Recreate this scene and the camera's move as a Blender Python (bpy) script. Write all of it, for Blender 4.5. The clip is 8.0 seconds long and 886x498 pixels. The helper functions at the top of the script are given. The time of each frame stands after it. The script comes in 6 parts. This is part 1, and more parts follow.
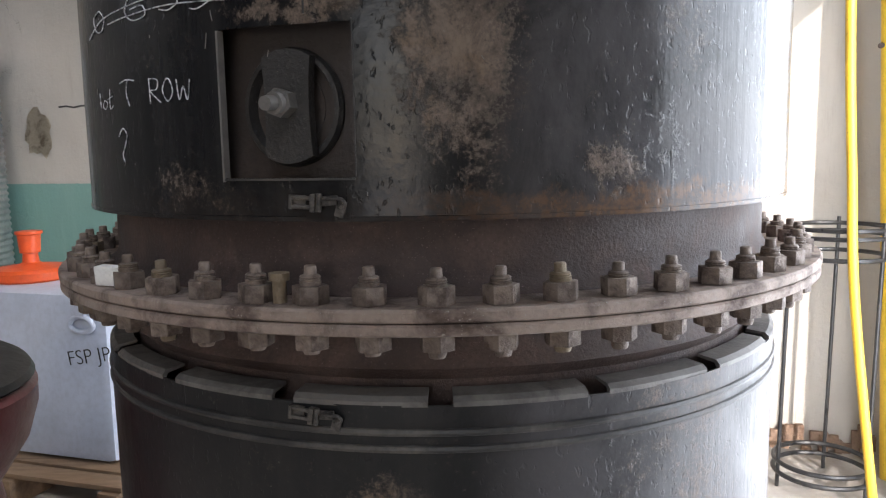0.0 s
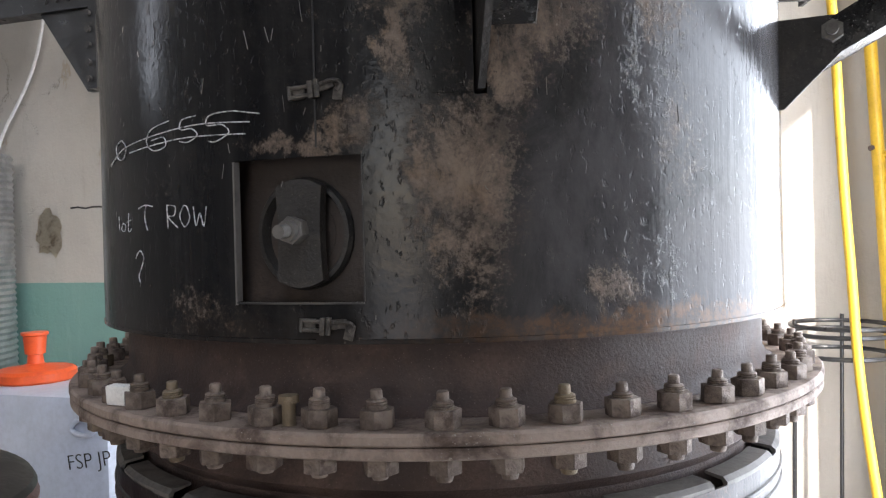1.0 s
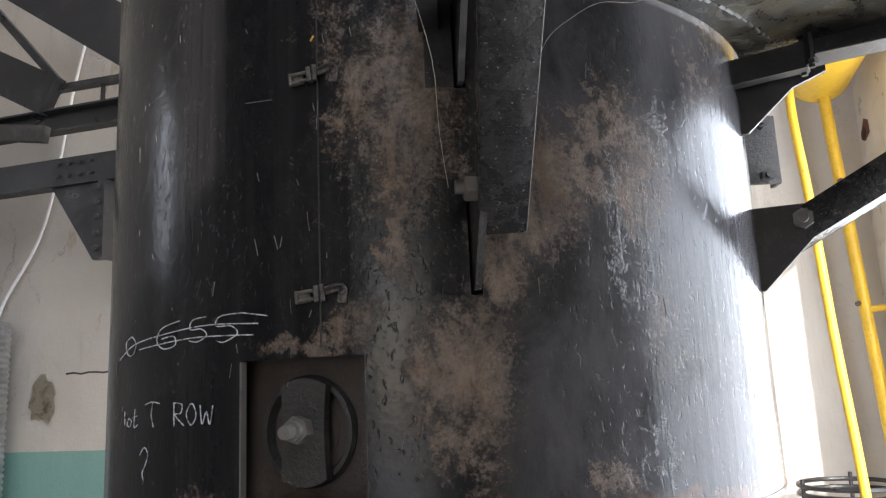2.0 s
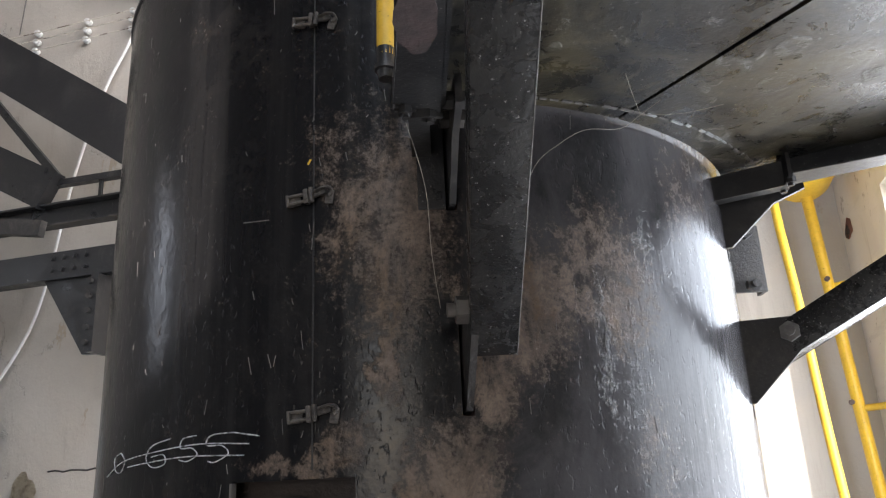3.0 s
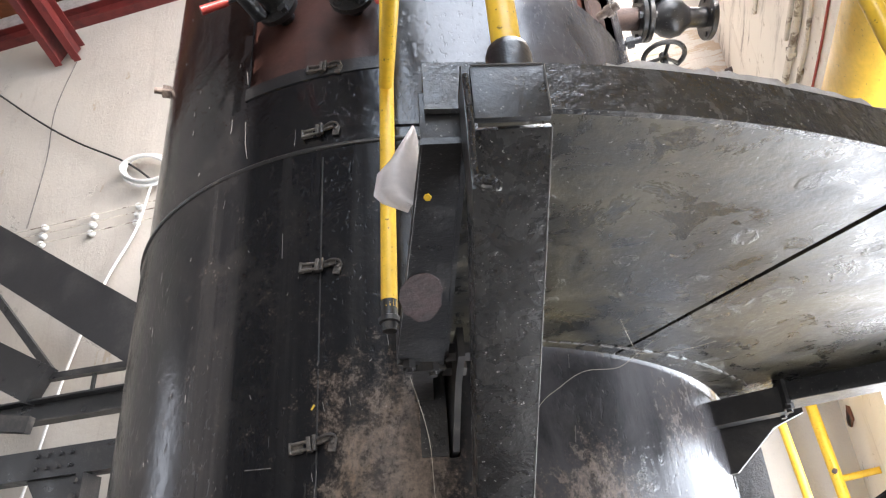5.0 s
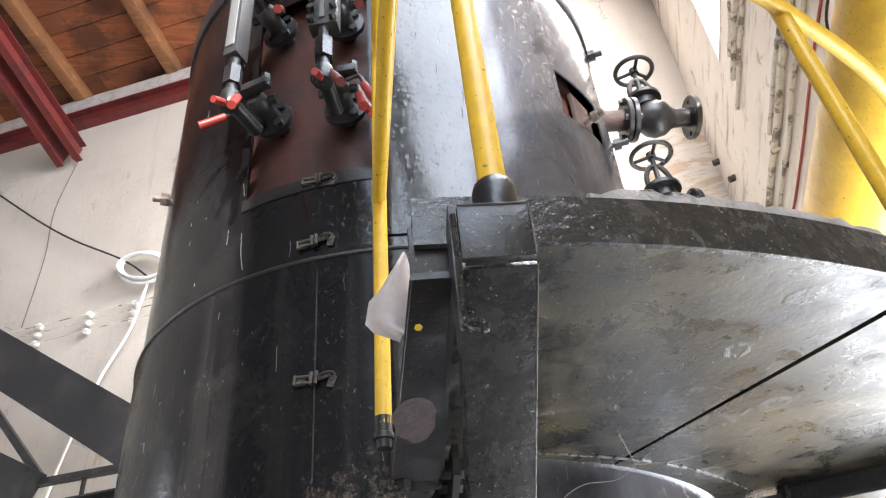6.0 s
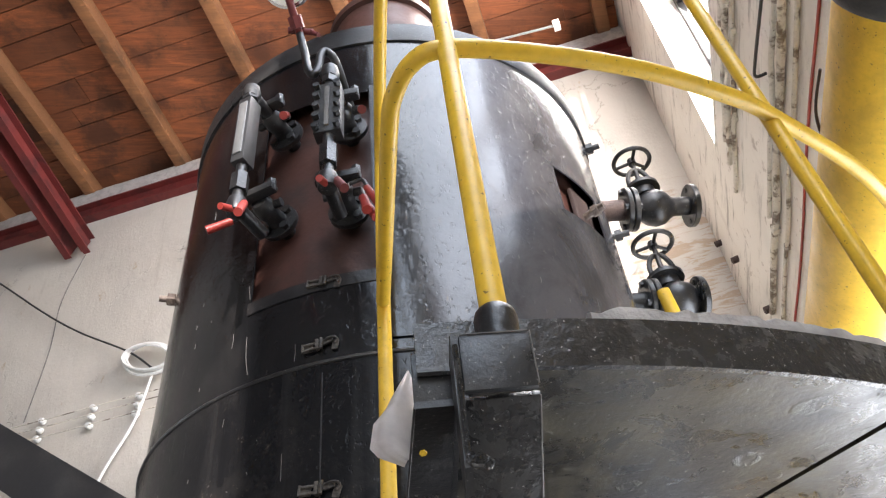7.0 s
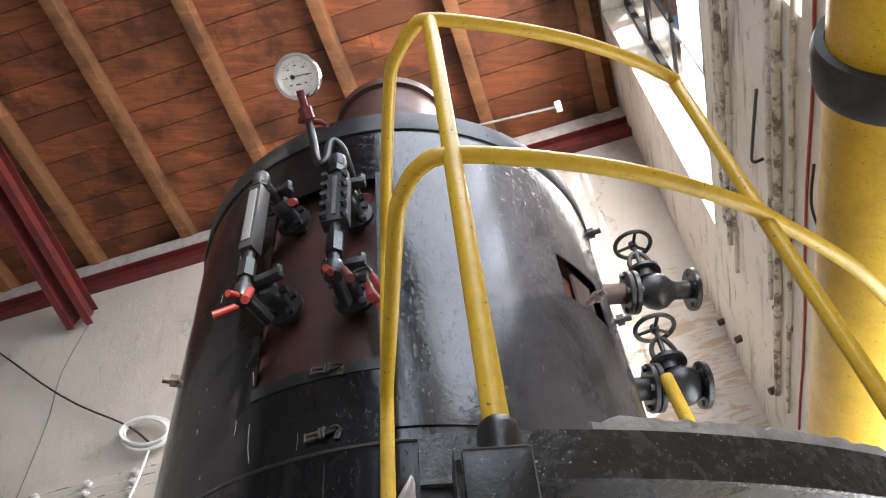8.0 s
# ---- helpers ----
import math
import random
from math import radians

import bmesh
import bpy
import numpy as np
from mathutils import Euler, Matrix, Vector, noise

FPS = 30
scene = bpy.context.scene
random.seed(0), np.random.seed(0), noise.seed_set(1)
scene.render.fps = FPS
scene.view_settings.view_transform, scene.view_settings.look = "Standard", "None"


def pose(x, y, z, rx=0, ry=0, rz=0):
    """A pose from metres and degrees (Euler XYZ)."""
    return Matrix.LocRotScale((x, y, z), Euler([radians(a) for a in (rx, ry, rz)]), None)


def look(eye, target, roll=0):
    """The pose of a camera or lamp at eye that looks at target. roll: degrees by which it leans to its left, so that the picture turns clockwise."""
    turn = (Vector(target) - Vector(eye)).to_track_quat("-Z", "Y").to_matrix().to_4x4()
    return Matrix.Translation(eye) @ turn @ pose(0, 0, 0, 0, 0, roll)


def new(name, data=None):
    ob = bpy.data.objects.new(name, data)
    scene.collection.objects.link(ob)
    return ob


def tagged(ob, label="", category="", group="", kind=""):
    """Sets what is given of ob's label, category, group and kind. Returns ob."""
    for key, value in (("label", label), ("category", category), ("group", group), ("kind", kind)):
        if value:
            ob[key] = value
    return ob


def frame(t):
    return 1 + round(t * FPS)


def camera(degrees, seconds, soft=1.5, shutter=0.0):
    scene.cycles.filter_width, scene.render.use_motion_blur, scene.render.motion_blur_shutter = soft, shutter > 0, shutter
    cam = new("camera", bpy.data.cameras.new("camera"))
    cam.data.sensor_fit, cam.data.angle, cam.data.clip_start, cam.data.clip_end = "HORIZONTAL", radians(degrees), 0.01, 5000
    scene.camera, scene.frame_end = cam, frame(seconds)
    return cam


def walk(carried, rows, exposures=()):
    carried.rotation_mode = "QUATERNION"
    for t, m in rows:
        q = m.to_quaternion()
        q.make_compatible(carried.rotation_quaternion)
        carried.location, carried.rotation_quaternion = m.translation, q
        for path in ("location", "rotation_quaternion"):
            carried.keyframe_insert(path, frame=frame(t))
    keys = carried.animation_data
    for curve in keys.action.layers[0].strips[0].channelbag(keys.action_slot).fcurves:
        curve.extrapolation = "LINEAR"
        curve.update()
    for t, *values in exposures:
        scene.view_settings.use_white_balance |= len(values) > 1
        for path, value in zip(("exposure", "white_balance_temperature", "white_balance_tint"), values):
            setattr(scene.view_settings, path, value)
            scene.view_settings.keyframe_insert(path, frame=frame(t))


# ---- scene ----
cam = camera(60.63, 8.0, 1.2)
# seconds, eye x, y, z, pitch, lean to the left, yaw; the boiler's axis is x = y = 0
ROWS = [
    (0.0, 0.0000, -1.6819, 1.4514, -7.35, -1.08, -0.17),
    (0.5, -0.0010, -1.6913, 1.4654, -5.34, -1.04, -0.06),
    (1.0, -0.0028, -1.7100, 1.4973, -0.53, -1.40, -0.07),
    (1.5, -0.0073, -1.7385, 1.5334, 5.62, -2.19, -0.30),
    (3.0, -0.0049, -1.7950, 1.6055, 17.09, -2.68, -1.70),
    (3.5, -0.0093, -1.8087, 1.6254, 19.66, -2.53, -2.23),
    (4.0, -0.0130, -1.8220, 1.6539, 22.65, -2.73, -2.46),
    (4.5, -0.0170, -1.8439, 1.6834, 26.18, -3.32, -2.69),
    (6.0, -0.0074, -1.8946, 1.7339, 36.32, -5.55, -4.01),
    (6.5, -0.0048, -1.9085, 1.7482, 39.18, -6.29, -4.19),
    (7.0, -0.0024, -1.9302, 1.7596, 42.37, -6.89, -4.35),
    (7.5, -0.0005, -1.9540, 1.7676, 45.07, -7.06, -4.54),
    (8.0, -0.0033, -1.9773, 1.7705, 47.65, -6.79, -4.95),
]
# the clip's camera opens up under the dark platform and closes again before the window
EXPOSURE = [(0.0, 0.94), (1.0, 1.06), (1.5, 1.05), (3.0, 0.96), (3.5, 1.12), (4.0, 1.48), (4.5, 1.80), (5.8, 1.78), (6.5, 1.58), (7.2, 1.26), (8.0, 0.98)]
walk(cam, [(t, pose(x, y, z, 90 + pitch, 0, yaw) @ pose(0, 0, 0, 0, 0, lean)) for t, x, y, z, pitch, lean, yaw in ROWS], [(t, stops, 6500, 15) for t, stops in EXPOSURE])

# ---- world and light ----
A_ROOM = 17.0
ROOM = pose(0, 0, 0, 0, 0, -A_ROOM)
FLOOR = -0.1
world = bpy.data.worlds.new("sky")
scene.world = world
world.use_nodes = True
_nt = world.node_tree
_sky = _nt.nodes.new("ShaderNodeTexSky")
_sky.sky_type = "NISHITA"
_sky.sun_disc = False
_sky.sun_elevation = radians(21)
_sky.sun_rotation = radians(170)
_nt.nodes["Background"].inputs["Strength"].default_value = 0.12
_nt.links.new(_sky.outputs[0], _nt.nodes["Background"].inputs[0])

sun = new("sun", bpy.data.lights.new("sun", "SUN"))
sun.data.energy, sun.data.angle, sun.data.color = 2.9, radians(0.6), (1, 0.95, 0.88)
# from the right wall's side, a little from behind the camera
sun.matrix_world = ROOM @ look((2.5, -5.0, 2.2), (0, 0, 0))


def window_light(name, centre, target, w, h, energy, color=(0.9, 0.95, 1.0)):
    lamp = new(name, bpy.data.lights.new(name, "AREA"))
    lamp.data.shape, lamp.data.size, lamp.data.size_y = "RECTANGLE", w, h
    lamp.data.energy, lamp.data.color = energy, color
    lamp.matrix_world = ROOM @ look(centre, target)


window_light("daylight_side_door", (1.62, 0.575, 1.32), (0, 0.575, 1.25), 2.3, 2.75, 82, (0.83, 0.92, 1.0))
window_light("daylight_high_window", (1.73, 0.65, 6.5), (0, 0.65, 5.8), 1.6, 2.8, 150, (1.0, 0.96, 0.91))
window_light("daylight_second_window", (1.62, -2.0, 5.78), (0, -1.8, 4.4), 2.2, 3.4, 88, (0.80, 0.90, 1.0))
window_light("daylight_third_window", (1.62, -4.95, 5.2), (0, -4.4, 4.0), 1.7, 3.6, 70, (0.70, 0.85, 1.0))
window_light("daylight_front_door", (0.55, -6.1, 1.45), (0.3, 0, 1.5), 1.7, 2.9, 16, (0.88, 0.94, 1.0))
window_light("daylight_left_window", (-6.35, -1.5, 3.65), (0, -1.5, 3.0), 0.7, 1.5, 7)


# ---- materials ----
def nodes_of(name):
    m = bpy.data.materials.new(name)
    m.use_nodes = True
    return m, m.node_tree, m.node_tree.nodes["Principled BSDF"]


def noise_node(nt, scale, detail=6, rough=0.6, stretch=(1, 1, 1), distort=0.0, out="Fac"):
    tc = nt.nodes.new("ShaderNodeTexCoord")
    mp = nt.nodes.new("ShaderNodeMapping")
    mp.inputs["Scale"].default_value = stretch
    n = nt.nodes.new("ShaderNodeTexNoise")
    n.inputs["Scale"].default_value, n.inputs["Detail"].default_value = scale, detail
    n.inputs["Roughness"].default_value, n.inputs["Distortion"].default_value = rough, distort
    nt.links.new(tc.outputs["Object"], mp.inputs[0])
    nt.links.new(mp.outputs[0], n.inputs["Vector"])
    return n.outputs[out]


def ramp(nt, fac, lo, hi, a=0.0, b=1.0):
    r = nt.nodes.new("ShaderNodeMapRange")
    r.interpolation_type = "SMOOTHSTEP"
    for key, v in (("From Min", lo), ("From Max", hi), ("To Min", a), ("To Max", b)):
        r.inputs[key].default_value = v
    nt.links.new(fac, r.inputs["Value"])
    return r.outputs[0]


def math_node(nt, op, a, b=0.0):
    n = nt.nodes.new("ShaderNodeMath")
    n.operation = op
    for i, v in enumerate((a, b)):
        if isinstance(v, (int, float)):
            n.inputs[i].default_value = v
        else:
            nt.links.new(v, n.inputs[i])
    return n.outputs[0]


def mix(nt, fac, a, b):
    n = nt.nodes.new("ShaderNodeMix")
    n.data_type = "RGBA"
    for sock, v in ((n.inputs[0], fac), (n.inputs[6], a), (n.inputs[7], b)):
        if isinstance(v, tuple):
            sock.default_value = (*v, 1) if len(v) == 3 else v
        elif isinstance(v, (int, float)):
            sock.default_value = v
        else:
            nt.links.new(v, sock)
    return n.outputs[2]


def bump(nt, bsdf, height, strength, distance=0.004):
    b = nt.nodes.new("ShaderNodeBump")
    b.inputs["Strength"].default_value, b.inputs["Distance"].default_value = strength, distance
    nt.links.new(height, b.inputs["Height"])
    nt.links.new(b.outputs[0], bsdf.inputs["Normal"])


def surface(name, base, stain, scale=4.0, amount=(0.45, 0.7), rough=(0.4, 0.65), metal=0.0, grain=60.0, relief=0.3,
            stretch=(1, 1, 1), speck=None, dist=0.003):
    """A worn surface: base colour, stains at one scale, fine grain and relief at another."""
    m, nt, p = nodes_of(name)
    big = noise_node(nt, scale, 8, 0.65, stretch, 0.4)
    fine = noise_node(nt, grain, 4, 0.6, stretch)
    col = mix(nt, ramp(nt, big, *amount), base, stain)
    dark = tuple(c * 0.72 for c in base)
    col = mix(nt, ramp(nt, fine, 0.35, 0.75, 0.0, 0.45), col, dark)
    if speck:
        sp = noise_node(nt, grain * 2.2, 3, 0.5)
        col = mix(nt, ramp(nt, sp, 0.66, 0.72), col, speck)
    nt.links.new(col, p.inputs["Base Color"])
    nt.links.new(ramp(nt, big, 0.3, 0.7, *rough), p.inputs["Roughness"])
    p.inputs["Metallic"].default_value = metal
    bump(nt, p, math_node(nt, "ADD", fine, math_node(nt, "MULTIPLY", big, 0.8)), relief, dist)
    return m


def round_coords(nt):
    """Angle round the boiler's axis in degrees (0 towards the viewer, growing to the right) and height."""
    tc = nt.nodes.new("ShaderNodeTexCoord")
    xyz = nt.nodes.new("ShaderNodeSeparateXYZ")
    nt.links.new(tc.outputs["Object"], xyz.inputs[0])
    ang = math_node(nt, "ARCTAN2", xyz.outputs[0], math_node(nt, "MULTIPLY", xyz.outputs[1], -1.0))
    return math_node(nt, "MULTIPLY", ang, 180 / math.pi), xyz.outputs[2]


def patches(nt, a, z, spots):
    """Largest of several soft oval patches (angle, height, half width, half height, weight)."""
    best = None
    for ca, cz, ra, rz, w in spots:
        da = math_node(nt, "MULTIPLY", math_node(nt, "SUBTRACT", a, ca), 1 / ra)
        dz = math_node(nt, "MULTIPLY", math_node(nt, "SUBTRACT", z, cz), 1 / rz)
        d = math_node(nt, "SQRT", math_node(nt, "ADD", math_node(nt, "MULTIPLY", da, da), math_node(nt, "MULTIPLY", dz, dz)))
        v = ramp(nt, d, 1.7, 0.35, 0.0, w)
        best = v if best is None else math_node(nt, "MAXIMUM", best, v)
    return best


def jacket_material(name, spots=(), flaky=(), gloss=(0.2, 0.36), base=(0.007, 0.007, 0.008), streak=(0.022, 0.021, 0.021), orange_peel=0.25, stray=0.0, hem=None, sheen=0.23):
    """Old black paint over sheet steel: fields worn to brown metal, flaking blisters, runs, rust along the hem."""
    m, nt, p = nodes_of(name)
    a, z = round_coords(nt)
    big = noise_node(nt, 5.0, 7, 0.68, (1, 1, 0.7), 0.5)
    mid = noise_node(nt, 17, 7, 0.72, (1, 1, 0.75), 0.4)
    fine = noise_node(nt, 60, 6, 0.72)
    grit = noise_node(nt, 190, 4, 0.65)
    runs = noise_node(nt, 20, 5, 0.62, (1, 1, 0.035))
    drips = noise_node(nt, 46, 4, 0.6, (1, 1, 0.03))
    wa = math_node(nt, "ADD", a, math_node(nt, "MULTIPLY", math_node(nt, "SUBTRACT", mid, 0.5), 15.0))
    wz = math_node(nt, "ADD", z, math_node(nt, "MULTIPLY", math_node(nt, "SUBTRACT", big, 0.5), 0.20))
    # black paint, dulled in long vertical runs
    col = mix(nt, ramp(nt, runs, 0.46, 0.72, 0, 0.8), base, streak)
    col = mix(nt, ramp(nt, math_node(nt, "ADD", big, math_node(nt, "MULTIPLY", fine, 0.3)), 0.64, 0.82, 0, 0.5), col, (0.026, 0.024, 0.023))
    # slate-grey paint on the daylight side, lightened to stand in for its reflected sheen
    slate_sheen = math_node(nt, "MULTIPLY", ramp(nt, a, 2.0, 12.0), ramp(nt, big, 0.30, 0.60, 0.2, 0.95))
    col = mix(nt, slate_sheen, col, (0.066, 0.063, 0.066))
    # brown worn fields
    noisy = math_node(nt, "ADD", math_node(nt, "MULTIPLY", math_node(nt, "SUBTRACT", fine, 0.5), 1.5), math_node(nt, "MULTIPLY", math_node(nt, "SUBTRACT", grit, 0.5), 1.1))
    worn = math_node(nt, "ADD", patches(nt, wa, wz, spots), math_node(nt, "ADD", math_node(nt, "MULTIPLY", math_node(nt, "SUBTRACT", mid, 0.5), 1.1), stray - 0.04)) if spots else math_node(nt, "ADD", math_node(nt, "MULTIPLY", big, 0.6), stray - 0.3)
    bfac = ramp(nt, math_node(nt, "ADD", worn, noisy), 0.12, 1.1)
    tan = mix(nt, ramp(nt, mid, 0.36, 0.62), (0.078, 0.060, 0.050), (0.215, 0.162, 0.126))
    tan = mix(nt, ramp(nt, big, 0.50, 0.64, 0, 0.65), tan, (0.150, 0.088, 0.040))
    tan = mix(nt, ramp(nt, fine, 0.60, 0.70, 0, 0.75), tan, (0.026, 0.021, 0.020))
    tan = mix(nt, ramp(nt, grit, 0.62, 0.70, 0, 0.6), tan, (0.22, 0.18, 0.15))
    col = mix(nt, math_node(nt, "MULTIPLY", bfac, 0.88), col, tan)
    # pale flaking blisters
    if flaky:
        fl = math_node(nt, "ADD", patches(nt, wa, wz, flaky), math_node(nt, "MULTIPLY", math_node(nt, "SUBTRACT", fine, 0.5), 1.6))
        ffac = ramp(nt, math_node(nt, "ADD", fl, math_node(nt, "MULTIPLY", math_node(nt, "SUBTRACT", drips, 0.5), 1.0)), 0.62, 0.92)
        col = mix(nt, math_node(nt, "MULTIPLY", ffac, 0.7), col, mix(nt, ramp(nt, grit, 0.4, 0.6), (0.040, 0.039, 0.040), (0.125, 0.118, 0.112)))
        red = math_node(nt, "MULTIPLY", ffac, ramp(nt, mid, 0.58, 0.66))
        col = mix(nt, math_node(nt, "MULTIPLY", red, 0.6), col, (0.16, 0.06, 0.04))
    if hem:
        low = ramp(nt, math_node(nt, "ADD", z, math_node(nt, "MULTIPLY", mid, -0.11)), hem - 0.046, hem - 0.066)
        low = math_node(nt, "MULTIPLY", low, ramp(nt, a, -12.0, 22.0, 0.05, 0.7))
        col = mix(nt, low, col, mix(nt, ramp(nt, fine, 0.4, 0.6), (0.15, 0.082, 0.045), (0.08, 0.060, 0.050)))
    chips = ramp(nt, grit, 0.715, 0.745)
    col = mix(nt, math_node(nt, "MULTIPLY", chips, 0.5), col, (0.30, 0.28, 0.26))
    nt.links.new(col, p.inputs["Base Color"])
    r = math_node(nt, "ADD", ramp(nt, math_node(nt, "ADD", math_node(nt, "MULTIPLY", mid, 0.6), math_node(nt, "MULTIPLY", runs, 0.4)), 0.36, 0.66, *gloss), math_node(nt, "MULTIPLY", bfac, 0.20))
    nt.links.new(r, p.inputs["Roughness"])
    p.inputs["Specular IOR Level"].default_value = sheen
    h = math_node(nt, "MULTIPLY", noise_node(nt, 75, 3, 0.55), orange_peel)
    pits = ramp(nt, noise_node(nt, 105, 3, 0.5, (1, 1, 0.55)), 0.60, 0.70)
    h = math_node(nt, "SUBTRACT", h, math_node(nt, "MULTIPLY", pits, 0.9 * orange_peel))
    h = math_node(nt, "ADD", h, math_node(nt, "MULTIPLY", drips, math_node(nt, "MULTIPLY", ramp(nt, a, 15.0, 40.0), 0.55)))
    h = math_node(nt, "ADD", h, math_node(nt, "MULTIPLY", bfac, math_node(nt, "MULTIPLY", fine, 0.35)))
    if flaky:
        h = math_node(nt, "ADD", h, math_node(nt, "MULTIPLY", ffac, 0.5))
    h = math_node(nt, "ADD", h, math_node(nt, "MULTIPLY", noise_node(nt, 3.0, 2, 0.5), 1.3))
    bump(nt, p, h, 0.45, 0.004)
    return m


def deck_material(name):
    """Black painted plate seen from below: greasy olive dust, dried drip rings, blisters and specks."""
    m, nt, p = nodes_of(name)
    tc = nt.nodes.new("ShaderNodeTexCoord")
    big = noise_node(nt, 3.2, 7, 0.65, (1, 1, 1), 0.8)
    mid = noise_node(nt, 13, 7, 0.72, (1, 1, 1), 0.5)
    fine = noise_node(nt, 70, 5, 0.7)
    grit = noise_node(nt, 170, 3, 0.6)
    col = mix(nt, ramp(nt, math_node(nt, "ADD", math_node(nt, "MULTIPLY", big, 0.65), math_node(nt, "MULTIPLY", mid, 0.35)), 0.42, 0.66), (0.011, 0.0105, 0.010), (0.078, 0.064, 0.036))
    col = mix(nt, ramp(nt, mid, 0.58, 0.74, 0, 0.5), col, (0.095, 0.080, 0.055))
    col = mix(nt, ramp(nt, mid, 0.44, 0.30, 0, 0.8), col, (0.010, 0.010, 0.010))
    # dried rings round drips, of two sizes
    ring = None
    for scale, lo, hi in ((9.0, 0.20, 0.26), (15.0, 0.17, 0.25), (6.0, 0.10, 0.13)):
        warp = nt.nodes.new("ShaderNodeMix")
        warp.data_type = "VECTOR"
        warp.inputs[0].default_value = 0.035
        nt.links.new(tc.outputs["Object"], warp.inputs[4])
        nt.links.new(noise_node(nt, 11, 4, 0.6, out="Color"), warp.inputs[5])
        flat = nt.nodes.new("ShaderNodeMapping")
        flat.inputs["Scale"].default_value = (1, 1, 0)
        nt.links.new(warp.outputs[1], flat.inputs[0])
        vor = nt.nodes.new("ShaderNodeTexVoronoi")
        vor.inputs["Scale"].default_value = scale
        nt.links.new(flat.outputs[0], vor.inputs["Vector"])
        d = vor.outputs["Distance"]
        one = math_node(nt, "MULTIPLY", ramp(nt, d, lo - 0.05, lo), ramp(nt, d, hi + 0.04, hi))
        one = math_node(nt, "MULTIPLY", one, ramp(nt, mid, 0.52, 0.62))
        ring = one if ring is None else math_node(nt, "MAXIMUM", ring, one)
    col = mix(nt, math_node(nt, "MULTIPLY", ring, 0.30), col, (0.15, 0.14, 0.115))
    col = mix(nt, ramp(nt, grit, 0.68, 0.73, 0, 0.7), col, (0.28, 0.27, 0.25))
    nt.links.new(col, p.inputs["Base Color"])
    nt.links.new(ramp(nt, mid, 0.34, 0.66, 0.20, 0.46), p.inputs["Roughness"])
    h = math_node(nt, "ADD", math_node(nt, "MULTIPLY", fine, 0.5), math_node(nt, "MULTIPLY", ring, 0.5))
    h = math_node(nt, "ADD", h, math_node(nt, "MULTIPLY", big, 1.2))
    bump(nt, p, h, 0.4, 0.004)
    return m


def boards_material(name, a, b):
    """Sawn softwood: each board its own tone, long grain and dark stains."""
    m, nt, p = nodes_of(name)
    geo = nt.nodes.new("ShaderNodeNewGeometry")
    isl = geo.outputs["Random Per Island"]
    grain = noise_node(nt, 7, 8, 0.7, (0.25, 3.4, 3.4), 1.0)
    stain = noise_node(nt, 1.6, 6, 0.65)
    col = mix(nt, ramp(nt, grain, 0.3, 0.72), a, b)
    col = mix(nt, ramp(nt, isl, 0.15, 1.0, 0.0, 0.75), col, tuple(c * 0.38 for c in a))
    pale = noise_node(nt, 2.2, 7, 0.7, (0.5, 2.2, 2.2), 0.6)
    col = mix(nt, ramp(nt, pale, 0.55, 0.70, 0, 0.6), col, tuple(min(1.0, c * 1.7) for c in a))
    col = mix(nt, ramp(nt, stain, 0.46, 0.62, 0, 0.88), col, tuple(c * 0.22 for c in a))
    knots = noise_node(nt, 26, 3, 0.5, (0.6, 1, 1))
    col = mix(nt, ramp(nt, knots, 0.70, 0.76, 0, 0.8), col, tuple(c * 0.15 for c in a))
    nt.links.new(col, p.inputs["Base Color"])
    p.inputs["Roughness"].default_value = 0.72
    bump(nt, p, grain, 0.4, 0.01)
    return m


